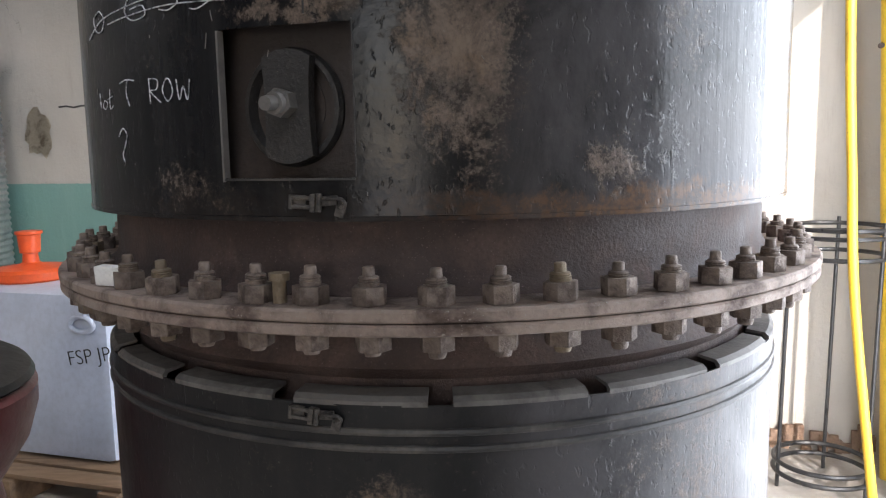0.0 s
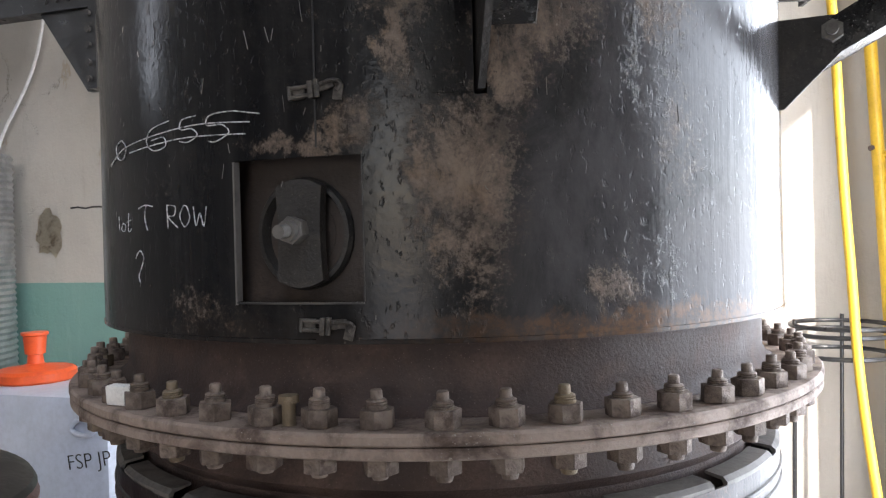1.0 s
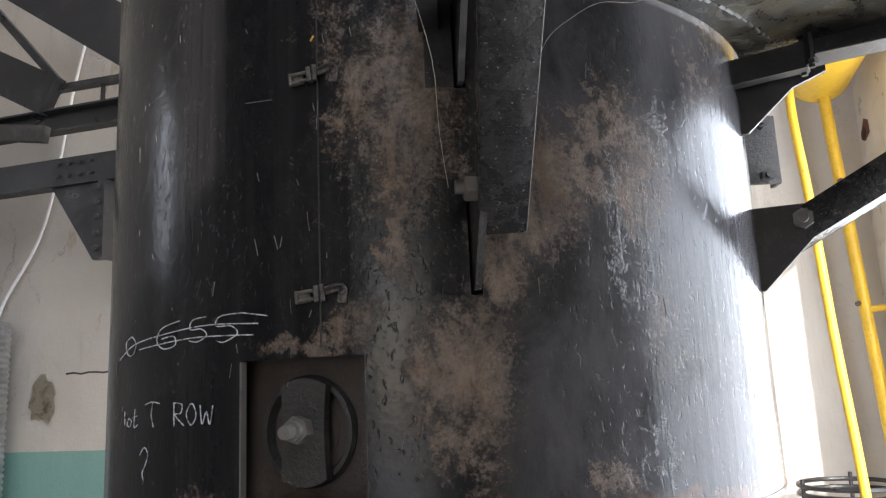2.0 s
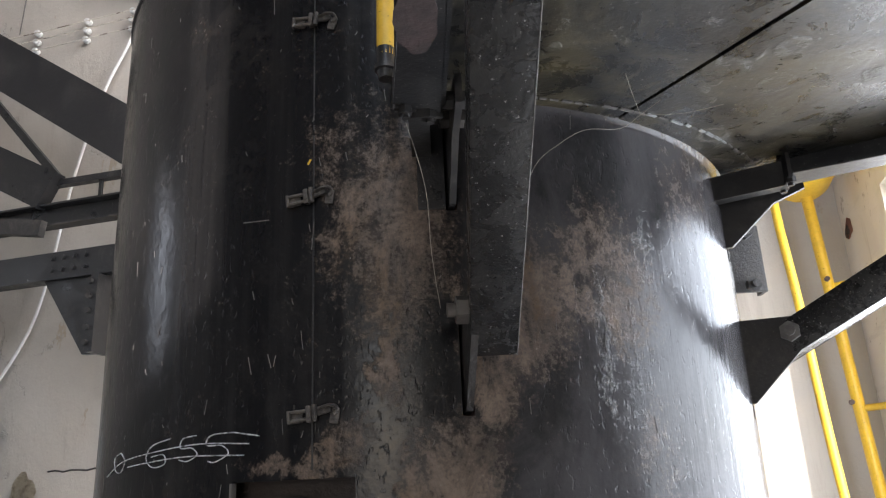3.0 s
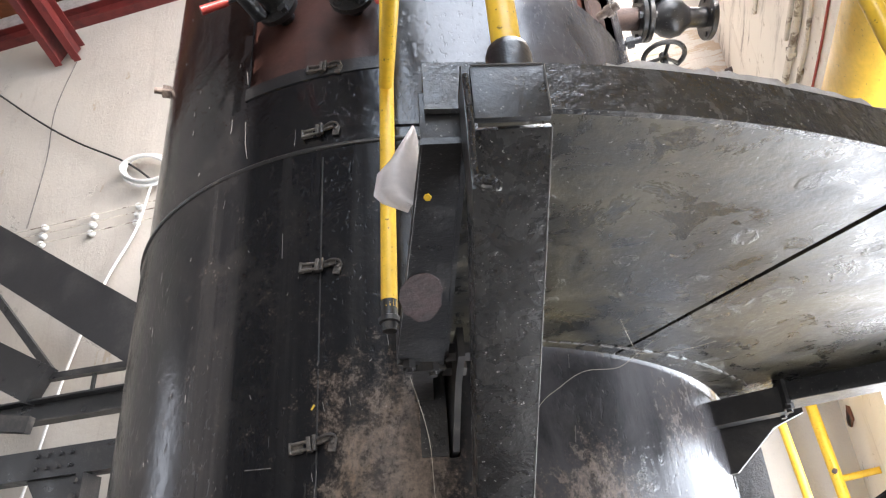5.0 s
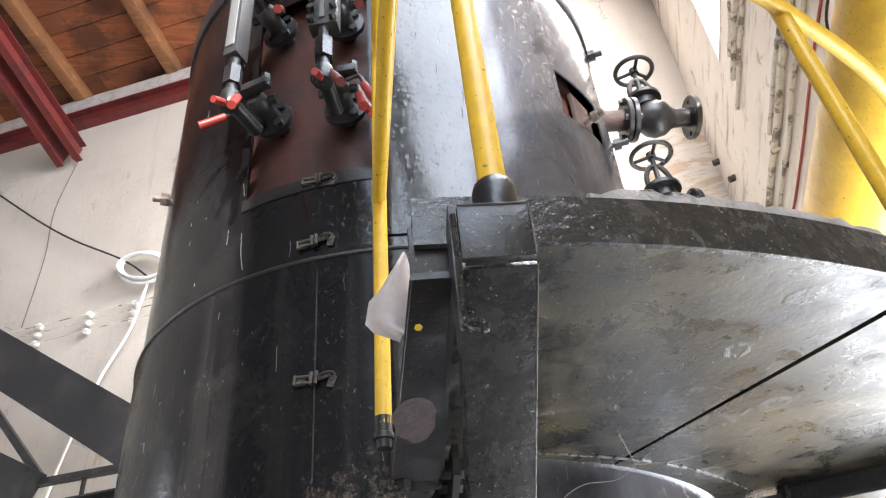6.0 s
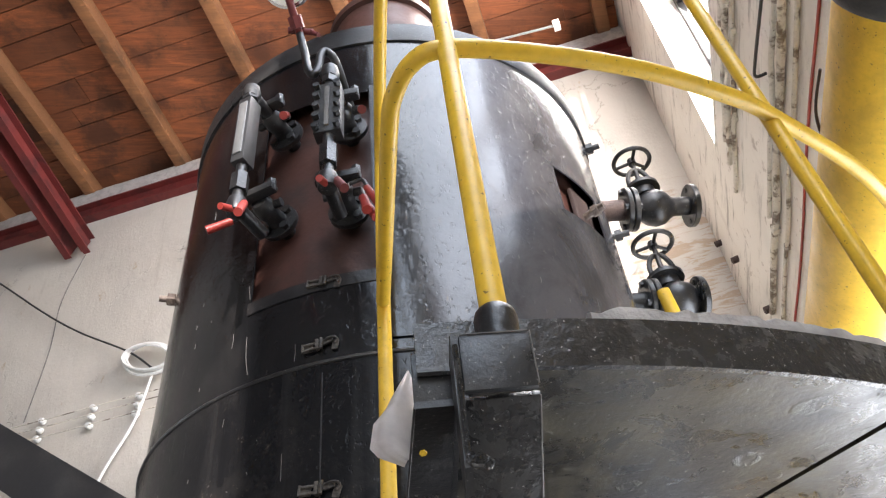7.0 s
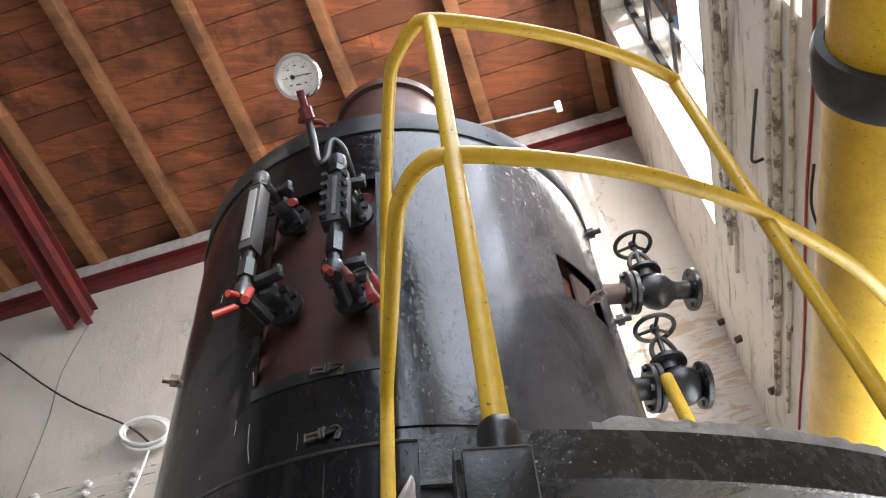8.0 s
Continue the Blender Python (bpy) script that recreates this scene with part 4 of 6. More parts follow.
faint = [[(-50.0, 1.553), (-49.8, 1.528)], [(-48.4, 1.540), (-49.0, 1.531), (-48.0, 1.527), (-47.4, 1.536), (-48.4, 1.541)], [(-46.3, 1.556), (-46.5, 1.527), (-45.4, 1.531)], [(-47.2, 1.541), (-45.6, 1.545)]]
for s in faint:
    part("chalk_mark", chalk([s], 0.0008), CHALK, boiler)
part("chalk_mark", chalk([[(-44.4, 1.483), (-43.2, 1.495), (-42.2, 1.484), (-42.9, 1.467), (-43.6, 1.455), (-43.2, 1.444)]]), CHALK, boiler, "chalked question mark")
scratches = [[(-22.9, 1.799), (-22.4, 1.773)], [(-20.1, 1.800), (-19.6, 1.779)], [(-19.0, 1.797), (-19.3, 1.781)], [(-29.1, 1.742), (-29.5, 1.720)], [(-20.4, 2.444), (-20.3, 2.391)], [(-24.3, 2.017), (-20.4, 2.014)], [(-14.0, 2.00), (-14.3, 1.955)]]
part("paint_fleck", chalk([[(-14.9, 2.098), (-14.5, 2.106)]], 0.0016), YELLOW, boiler, "small yellow paint fleck")
for s in scratches:
    part("scratch", chalk([s], 0.0007), PALE, boiler)
for s in [[(-29.6, 2.755), (-29.3, 2.70), (-28.6, 2.655)], [(-24.5, 2.61), (-24.4, 2.56)], [(-30.3, 2.90), (-29.8, 2.86)]]:
    part("scratch", chalk([s], 0.0011, R2 + 0.001), PALE, boiler)

# fine flecks and scratches in the paint
rng = random.Random(31)
bm = B()
for k in range(90):
    a, z = rng.uniform(-58, 33), rng.uniform(1.40, 2.60)
    da, dz = rng.uniform(-0.35, 0.35), -rng.choice((0.004, 0.006, 0.010, 0.022)) * rng.uniform(0.6, 1.4)
    sweep(bm, [polar(a, R1 + 0.0006, z), polar(a + da * 0.4, R1 + 0.0006, z + dz * 0.5), polar(a + da, R1 + 0.0006, z + dz)], rng.uniform(0.0004, 0.0008), 4)
for k in range(70):
    a, z = rng.uniform(-58, 40), rng.uniform(2.64, 3.65)
    if RECESS[0] < a < RECESS[1] and z > RECESS[2] - 0.05:
        continue
    dz = -rng.choice((0.005, 0.012, 0.03)) * rng.uniform(0.6, 1.4)
    rr = R2 + (0.0062 if -3.8 < a < 12.5 and z < 3.33 else 0.0008)
    sweep(bm, [polar(a, rr, z), polar(a + 0.1, rr, z + dz * 0.5), polar(a - 0.05, rr, z + dz)], rng.uniform(0.0005, 0.0009), 4)
ob = part("scratch_mark", bm, PALE, boiler, "pale scratches and flecks in the black paint")
ob["kind"] = "stuff"

# ---- platform with brackets and handrail ----
platform = thing("boiler_platform", polar(40, 1.0, 2.0), "round black steel service platform on bolted brackets", "platform")


def sector(bm, r0, r1, a0, a1, z0, z1, step=2.0):
    aa = cuts(a0, a1, step, ())
    prof = ((r0, z0), (r1, z0), (r1, z1), (r0, z1))
    rings = [[bm.verts.new(polar(a, r, z)) for r, z in prof] for a in aa]
    for ra, rb in zip(rings, rings[1:]):
        for i in range(4):
            bm.faces.new((ra[i], ra[(i + 1) % 4], rb[(i + 1) % 4], rb[i]))
    bm.faces.new(rings[0])
    bm.faces.new(rings[-1])
    return bm


DECK_Z, RIM_R = 2.186, 1.352
for a0, a1 in ((0.2, 28.0), (28.6, 62.5)):
    part("deck_plate", sector(B(), 0.712, RIM_R - 0.008, a0, a1, DECK_Z, DECK_Z + 0.006), DECK, platform, "black chequered deck plate seen from below")
part("joint_strip", sector(B(), 0.72, RIM_R - 0.01, 27.7, 28.9, DECK_Z + 0.0065, DECK_Z + 0.011), BLACK, platform)
part("rim", sector(B(), RIM_R - 0.007, RIM_R, 0.2, 62.6, 2.140, 2.1945), RIM_SHEEN, platform, "black flat-bar rim with paint drips")
bm = B()
rng = random.Random(8)
rings = []
for k in range(33):
    a = 8.0 + 17.0 * k / 32
    top = 2.232 + rng.uniform(-0.003, 0.002) - (0.008 if k < 2 else 0)
    r1 = 1.330 + rng.uniform(-0.004, 0.002)
    rings.append([bm.verts.new(polar(a, r, z)) for r, z in ((1.18, 2.1925), (r1, 2.1925), (r1, top - 0.004), (r1 - 0.006, top), (1.18, top))])
for ra, rb in zip(rings, rings[1:]):
    for i in range(5):
        bm.faces.new((ra[i], ra[(i + 1) % 5], rb[(i + 1) % 5], rb[i]))
bm.faces.new(rings[0])
bm.faces.new(rings[-1])
single("mortar_slab", bm, SLAB, "rough grey mortar slab lying on the platform deck", "slab", sharp=20)
# pale weld seam where the deck meets its inner edge bar
rng = random.Random(19)
a = 9.5
while a < 56:
    da = rng.uniform(0.8, 2.6)
    rw = 0.735 + 0.0011 * max(0.0, a - 20)
    part("weld_tack", sector(B(), rw, rw + rng.uniform(0.003, 0.007), a, a + da, 2.1835, 2.1857, 0.6), ZINC if rng.random() < 0.3 and a > 24 else PALE, platform)
    a += da + rng.uniform(0.1, 0.7)

bracket_parts = []
def slab(bm, outline, z0, z1):
    """A flat plate with the outline (x, y) between two heights."""
    lo_, hi_ = [bm.verts.new((x, y, z0)) for x, y in outline], [bm.verts.new((x, y, z1)) for x, y in outline]
    bm.faces.new(lo_[::-1])
    bm.faces.new(hi_)
    for i in range(len(outline)):
        j = (i + 1) % len(outline)
        bm.faces.new((lo_[i], lo_[j], hi_[j], hi_[i]))
    return bm


bm = slab(B(), [(-0.038, -0.852), (0.030, -0.818), (0.036, -1.343), (0.000, -1.343)], 2.1085, 2.1155)
box(bm, (0.018, -1.3395, 2.141), (0.036, 0.006, 0.052), None, 0.001)
bar(bm, (0.0335, -0.82, 2.1505), (0.0395, -1.336, 2.1505), 0.007, 0.069)
bmesh.ops.bevel(bm, geom=[e for e in bm.edges if e.calc_length() > 0.3], offset=0.0012, segments=2, affect="EDGES")
bracket_parts.append(("arm", mesh_from("arm", bm, BLACK)))
# thin lighter strip along the arm's lower edge
bm = sweep(B(), [(-0.0375, -0.852, 2.1092), (-0.018, -1.10, 2.1092), (0.0005, -1.343, 2.1092)], 0.0014, 6)
bracket_parts.append(("edge_line", mesh_from("edge_line", bm, DUSTY)))
bm = bar(B(), (-0.036, -0.846, 2.128), (0.032, -0.812, 2.128), 0.008, 0.05, bevel=0.0015)
bar(bm, (-0.002, -0.835, 2.12), (0.001, -0.70, 2.12), 0.03, 0.05)
bracket_parts.append(("end_plate", mesh_from("end_plate", bm, DUSTY)))
for xx in (-0.020, 0.014):
    yy = -0.838 + 0.5 * (xx + 0.02)
    bm = hexagon(B(), (xx, yy - 0.004, 2.108), (xx, yy - 0.004, 2.096), 0.018)
    rod(bm, (xx, yy - 0.004, 2.096), (xx, yy - 0.004, 2.090), 0.006, n=10)
    bracket_parts.append(("bolt", mesh_from("bolt", bm, DUSTY)))
bm = B()
p, q = Vector((0.090, -0.752, 1.772)), Vector((0.0724, -1.389, 2.0871))
up = Vector((0, -0.48, -0.87))
bar(bm, p, q, 0.064, 0.007, up, 0.0015)
off = Vector((-0.0295, 0, 0)) - up.normalized() * 0.030
bar(bm, p + off, q + off, 0.0065, 0.060, up, 0.0015)
bracket_parts.append(("strut", mesh_from("strut", bm, RIM)))
# highlight on the strut's right edge, modelled as a thin pale strip
edge = Vector((0.0318, 0, 0)) + up.normalized() * 0.0036
bracket_parts.append(("edge_line", mesh_from("edge_line", sweep(B(), [p + edge, p.lerp(q, 0.5) + edge, q + edge], 0.0007, 6), PALE)))


def plate(bm, a, t, pts):
    """A flat plate in the radial plane at a degrees, t thick, with the outline pts (radius, height)."""
    side = Vector((math.cos(radians(a)), math.sin(radians(a)), 0)) * (t / 2)
    va = [bm.verts.new(polar(a, r, z) + side) for r, z in pts]
    vb = [bm.verts.new(polar(a, r, z) - side) for r, z in pts]
    bm.faces.new(va)
    bm.faces.new(vb[::-1])
    for i in range(len(pts)):
        j = (i + 1) % len(pts)
        bm.faces.new((va[j], va[i], vb[i], vb[j]))
    return bm


bracket_parts.append(("lower_gusset", mesh_from("lower_gusset", plate(B(), 4.45, 0.010, [(0.655, 1.700), (0.708, 1.700), (0.832, 1.822), (0.828, 1.850), (0.815, 1.858), (0.655, 1.862)]), CAST)))
bracket_parts.append(("upper_gusset", mesh_from("upper_gusset", plate(B(), 3.65, 0.010, [(0.655, 2.010), (0.712, 2.010), (0.80, 2.085), (0.86, 2.105), (0.86, 2.15), (0.655, 2.15)]), DUSTY)))
bm = B()
c = polar(4.4, 0.788, 1.828)
t = Vector((math.cos(radians(4.4)), math.sin(radians(4.4)), 0))
hexagon(bm, c - t * 0.022, c - t * 0.005, 0.034)
rod(bm, c - t * 0.034, c + t * 0.012, 0.010, n=12)
bracket_parts.append(("bolt", mesh_from("bolt", bm, PALE)))
for rr in (0.762, 0.822):
    bm = B()
    c = polar(3.7, rr, 2.128)
    hexagon(bm, c - t * 0.020, c - t * 0.005, 0.026)
    rod(bm, c - t * 0.028, c + t * 0.01, 0.008, n=12)
    hexagon(bm, c + t * 0.005, c + t * 0.017, 0.026)
    bracket_parts.append(("bolt", mesh_from("bolt", bm, DUSTY)))
bm = B()
c = polar(4.4, 0.788, 1.828)
lathe(bm, [(0.0, 0), (0.019, 0), (0.020, 0.004), (0.015, 0.012), (0.0, 0.014)], 16, frame_to(c, c + t)[0] @ Matrix.Translation((0, 0, -0.49)), closed=False)
bracket_parts.append(("bolt", mesh_from("bolt", bm, DUSTY)))
for k in range(2):
    for nm, me in bracket_parts:
        ob = part(nm, me, None, platform)
        ob.matrix_basis = pose(0, 0, 0.022 if k else 0, 0, 0, DA * k)
bm = B()
box(bm, (0.072, -1.399, 2.1135), (0.061, 0.007, 0.055), None, 0.0015)
part("post_plate", bm, BLACK, platform, "black angle plate under the handrail post")
bm = B()
plate_pts = [(-1.402, 2.141), (-1.355, 2.141), (-1.355, 2.03), (-1.385, 2.005), (-1.402, 2.02)]
va = [bm.verts.new((0.0345, y, z)) for y, z in plate_pts]
vb = [bm.verts.new((0.0405, y, z)) for y, z in plate_pts]
bm.faces.new(va)
bm.faces.new(vb[::-1])
for i in range(5):
    bm.faces.new((va[i], va[(i + 1) % 5], vb[(i + 1) % 5], vb[i]))
part("post_plate", bm, BLACK, platform)
# thin pale strips along the post plate's edges
for e0, e1 in (((0.0425, -1.4030, 2.1412), (0.1015, -1.4030, 2.1412)), ((0.1028, -1.4030, 2.140), (0.1028, -1.4030, 2.088)), ((0.0345, -1.4025, 2.1415), (0.0345, -1.357, 2.1415))):
    part("edge_line", rod(B(), e0, e1, 0.0008, n=6), PALE, platform)
bm = sweep(B(), spline([(0.0375, -1.4035, 2.13), (0.0385, -1.4035, 2.085), (0.0375, -1.4035, 2.05), (0.039, -1.4035, 2.028), (0.043, -1.4035, 2.020), (0.052, -1.403, 2.021)], 4), 0.0028, 8)
for k in range(9):
    bmesh.ops.create_icosphere(bm, subdivisions=1, radius=0.003 + 0.0012 * (k % 3), matrix=pose(0.038 + 0.0018 * k, -1.4035, 2.026 - 0.0006 * k + 0.003 * (k % 2)))
part("weld_bead", bm, RIM, platform)
rng = random.Random(14)
outline = [(-0.0015 + (0.026 + rng.uniform(-0.003, 0.003)) * math.cos(k * math.tau / 18), -1.045 + (0.066 + rng.uniform(-0.006, 0.006)) * math.sin(k * math.tau / 18)) for k in range(18)]
part("arm_patch", slab(B(), outline, 2.1078, 2.1084), PRIMER, platform, "dull brown primer patch under the arm")
part("paint_fleck", slab(B(), [(0.006 + 0.004 * math.cos(k), -1.262 + 0.006 * math.sin(k)) for k in range(6)], 2.1072, 2.1084), YELLOW, platform, "small yellow paint blob")

rail = thing("handrail", polar(3.4, 1.36, 2.19), "yellow painted tubular handrail of the boiler platform", "handrail")
TUBE = 0.0132
bm = lathe(B(), [(0.0, 0), (0.020, 0), (0.0205, 0.030), (0.0185, 0.038), (0.015, 0.042), (0.0, 0.042)], 20, pose(0.0795, -1.378, 2.1415), closed=False)
part("socket", bm, BLACK, rail, "black post socket")
part("post", rod(B(), (0.0795, -1.377, 2.175), (0.076, -1.352, 3.088), TUBE), YELLOW, rail)
part("post", rod(B(), polar(28.5, 1.318, 2.19), polar(28.2, 1.296, 3.20), TUBE), YELLOW, rail)
top_path = [(-0.047, -0.815, 2.205), (-0.040, -0.812, 2.70), (-0.035, -0.811, 3.00), (-0.033, -0.822, 3.06), (-0.030, -0.87, 3.088), (-0.018, -1.05, 3.089), (-0.003, -1.23, 3.088), (0.012, -1.282, 3.088), (0.043, -1.335, 3.088), (0.077, -1.353, 3.089)]
top_path += [tuple(polar(a, 1.352 - 0.052 * min(1, (a - 3.3) / 25), 3.089 + 0.10 * min(1, (a - 3.3) / 25))) for a in (9, 16, 23, 28.2)]
part("top_rail", sweep(B(), spline(top_path, 5), TUBE, 14), YELLOW, rail)
mid_path = [(-0.041, -0.83, 2.645), (-0.022, -1.05, 2.645), (-0.006, -1.235, 2.645), (0.004, -1.29, 2.645), (0.030, -1.340, 2.645), (0.078, -1.360, 2.646)]
mid_path += [tuple(polar(a, 1.362 - 0.048 * min(1, (a - 3.3) / 25), 2.646 + 0.065 * min(1, (a - 3.3) / 25))) for a in (9, 16, 23, 28.4, 40, 52, 61)]
part("mid_rail", sweep(B(), spline(mid_path, 5), TUBE, 14), YELLOW, rail)
bm = B()
lathe(bm, [(0.0, 0.0), (0.011, 0.0), (0.013, 0.012), (0.0165, 0.014), (0.0165, 0.022), (0.013, 0.024), (0.0135, 0.05), (0.0, 0.05)], 16, pose(-0.047, -0.815, 2.168), closed=False)
part("tube_end", bm, BLACK, rail, "black end fitting of the tube")
part("post", rod(B(), polar(61, 1.315, 2.19), polar(61, 1.312, 2.73), TUBE), YELLOW, rail)

# plate bracket farther round the jacket
brk = thing("jacket_bracket", polar(90, 0.70, 2.0), "small black bolted angle bracket on the boiler jacket", "bracket")
bm = box(B(), (0, 0, 0), (0.012, 0.115, 0.165), pose(*polar(86, 0.757, 2.086), 0, 0, 86), 0.002)
box(bm, (0, 0, 0), (0.05, 0.010, 0.165), pose(*polar(87.5, 0.811, 2.086), 0, 0, 86), 0.002)
part("web", bm, CAST, brk)
bm = box(B(), (0, 0, 0), (0.10, 0.012, 0.18), pose(*polar(86, 0.712, 2.086), 0, 0, 86), 0.002)
part("base_plate", bm, CAST, brk)
for dz in (-0.07, 0.06):
    bm = rod(hexagon(B(), polar(84.5, 0.775, 2.086 + dz), polar(83.2, 0.776, 2.086 + dz), 0.03), polar(84.5, 0.775, 2.086 + dz), polar(82.4, 0.777, 2.086 + dz), 0.009, n=10)
    part("bolt", bm, CAST, brk)

# white plastic scrap hooked on the platform arm
bm = B()
edge = ((2.248, -0.006), (2.220, -0.023), (2.204, -0.030), (2.184, -0.045), (2.152, -0.049), (2.140, -0.040), (2.126, -0.012))
rows = []
for z, x0 in edge:
    rows.append([bm.verts.new((0.002 + (x0 * 0.92 - 0.004) * j / 6, -1.200 - 0.030 * math.sin(j / 6 * 2.4) + 0.012 * (z - 2.19) / 0.05, z - 0.012 - 0.006 * (j / 6) ** 2)) for j in range(7)])
for ra, rb in zip(rows, rows[1:]):
    for j in range(6):
        bm.faces.new((ra[j], ra[j + 1], rb[j + 1], rb[j]))
ret = bmesh.ops.solidify(bm, geom=list(bm.faces), thickness=0.003)
single("plastic_scrap", bm, SHEET, "white plastic offcut wedged beside the platform arm", "plastic scrap", sharp=60)

# cobwebs
web = thing("cobweb", polar(14, 0.78, 2.0), "dusty cobweb strands between strut, jacket and deck", "cobweb")
strands = [
    [(0.112, -0.90, 1.905), polar(13.2, 0.752, 2.058), polar(16.7, 0.752, 2.100), polar(20.5, 0.752, 2.130), polar(25.7, 0.752, 2.143), polar(28.0, 0.77, 2.165), polar(29.5, 0.80, 2.184)],
    [polar(28.0, 0.77, 2.165), polar(33.0, 0.80, 2.17), polar(37.0, 0.84, 2.184)],
    [polar(28.0, 0.77, 2.165), polar(25.0, 0.80, 2.18), polar(22.0, 0.84, 2.185)],
    [(-0.02, -0.83, 2.09), polar(0.3, 0.76, 2.02), polar(0.8, 0.72, 1.93), polar(1.6, 0.706, 1.85)],
]
for s in strands:
    part("strand", sweep(B(), spline(s, 5), 0.0005, 5), COBWEB, web)

# paper packet on the flange
bm = box(B(), (0, 0, 0), (0.058, 0.020, 0.030), pose(*polar(-42.6, 0.735, 1.2735), 4, 0, -20), 0.002)
single("paper_packet", bm, PAPER, "crumpled white paper packet lying on the flange", "paper")


# ---- water gauges ----
def flange_cock(bm_body, bm_red, base, out, lever):
    """A round boiler flange with a cock body; adds to the two meshes."""
    out = Vector(out).normalized()
    b = Vector(base)
    side = Vector((out.y, -out.x, 0))
    m, _ = frame_to(b, b + out)
    m = Matrix.Translation(b) @ m.to_3x3().to_4x4()
    lathe(bm_body, [(0.0, -0.03), (0.020, -0.03), (0.020, 0.03), (0.048, 0.031), (0.050, 0.035), (0.050, 0.046), (0.026, 0.05), (0.022, 0.07), (0.027, 0.085), (0.027, 0.11), (0.020, 0.125), (0.0, 0.127)], 24, m, closed=False)
    for k in range(4):
        c = m @ Vector((0.036 * math.cos(k * math.pi / 2 + 0.7), 0.036 * math.sin(k * math.pi / 2 + 0.7), 0.046))
        hexagon(bm_body, c, c + out * 0.012, 0.020)
    rod(bm_body, b + out * 0.098 - side * 0.045, b + out * 0.098 + side * 0.045, 0.011, n=12)
    if lever:
        p = b + out * 0.10 + side * (0.045 * lever[2])
        q = p + out * 0.04 + side * (lever[0] * lever[2]) + Vector((0, 0, lever[1]))
        rod(bm_body, p, p + (q - p) * 0.45, 0.0055, n=10)
        rod(bm_red, p + (q - p) * 0.4, q, 0.0095, 0.0110, n=12)


def water_gauge(a, r_glass, z0, z1, z_low, z_top, label, wide):
    g = thing("water_gauge", polar(a, 0.66, z_low), label, "water gauge", "boiler water gauges")
    out = polar(a, 1, 0)
    for z, lev in ((z_low + 0.085, (0.02 if wide else 0.085, -0.11 if wide else -0.045, -1 if wide else 1)), (z_top, (0.015, -0.06, -1))):
        body, red = B(), B()
        flange_cock(body, red, polar(a, 0.652, z), out, lev)
        if wide and z < z_top:
            sd = Vector((out.y, -out.x, 0))
            for k in (0, 1):
                p = polar(a, 0.75 + 0.035 * k, z - 0.01 * k) - sd * (0.035 + 0.02 * k)
                q = p - sd * 0.045 + out * 0.02 + Vector((0, 0, -0.115))
                sweep(body, spline([p + sd * 0.03, p + Vector((0, 0, 0.006)), p.lerp(q, 0.3)], 4), 0.005, 8)
                rod(red, p.lerp(q, 0.25), q, 0.0085, 0.0105, n=12)
        yoke = pose(*polar(a, 0.79, z), 0, 0, a)
        box(body, (0, 0, 0.012), (0.105, 0.028, 0.022), yoke, 0.006)
        for sx in (-0.042, 0.042):
            hexagon(body, yoke @ Vector((sx, 0, 0.0)), yoke @ Vector((sx, 0, 0.036)), 0.020)
        part("cock", body, BLACK, g, "oily black gauge cock with flange")
        part("lever_grip", red, RED if not wide or z < z_top else REDSTEEL, g, "red lever grip")
    side = Vector((out.y, -out.x, 0))
    c0, c1 = polar(a, r_glass, z0), polar(a, r_glass, z1)
    b = B()
    m, ln = frame_to(c0, c1)
    ang = pose(*((c0 + c1) / 2), 0, 0, a)
    box(b, (0, 0, 0), (0.064 if wide else 0.036, 0.036 if wide else 0.044, ln), ang, 0.004)
    part("glass_holder", b, BLACK if wide else GREYSTEEL, g)
    b = box(B(), (0, -0.0195 if wide else -0.0225, 0), (0.011 if wide else 0.022, 0.006, ln * 0.8), ang, 0.001)
    part("sight_glass", b, PALE if wide else ZINC, g, "dusty sight glass")
    if wide:
        for i in range(5):
            for s in (-1, 1):
                b = B()
                p = ang @ Vector((0.0245 * s, -0.018, ln * (-0.42 + 0.21 * i)))
                hexagon(b, p, p + out * 0.013, 0.015)
                part("bolt", b, BLACK, g)
    for (p, q) in ((polar(a, r_glass, z_low), c0), (polar(a, r_glass, z_top), c1)):
        b = B()
        rod(b, p, q, 0.013, n=14)
        hexagon(b, p + (q - p) * 0.35, p + (q - p) * 0.75, 0.036)
        lathe(b, [(0.0, -0.028), (0.020, -0.02), (0.024, 0.0), (0.020, 0.022), (0.0, 0.034)], 16, pose(*p), closed=False)
        rod(b, p, p - out * 0.10, 0.016, n=12)
        part("stem", b, BLACK, g)
    b = B()
    p = polar(a, r_glass + 0.0, z_low - 0.01)
    rod(b, p, p + out * 0.045 + Vector((0, 0, -0.025)) + side * 0.004, 0.008, n=12)
    part("drain_nipple", b, RED, g, "red drain nipple")
    b = B()
    p = polar(a, r_glass, z_low) - side * 0.02
    rod(b, p, p + Vector((0, 0, -0.085)) + out * 0.05 - side * 0.03, 0.0095, n=12)
    part("drain_pipe", b, REDSTEEL if wide else RED, g, "faded red drain pipe")
    return g


water_gauge(-24.6, 0.850, 3.12, 3.36, 2.985, 3.40, "black water gauge with zinc sight shield and red lever", False)
water_gauge(-9.6, 0.868, 3.105, 3.285, 2.955, 3.345, "black water gauge with bolted sight glass and red levers", True)

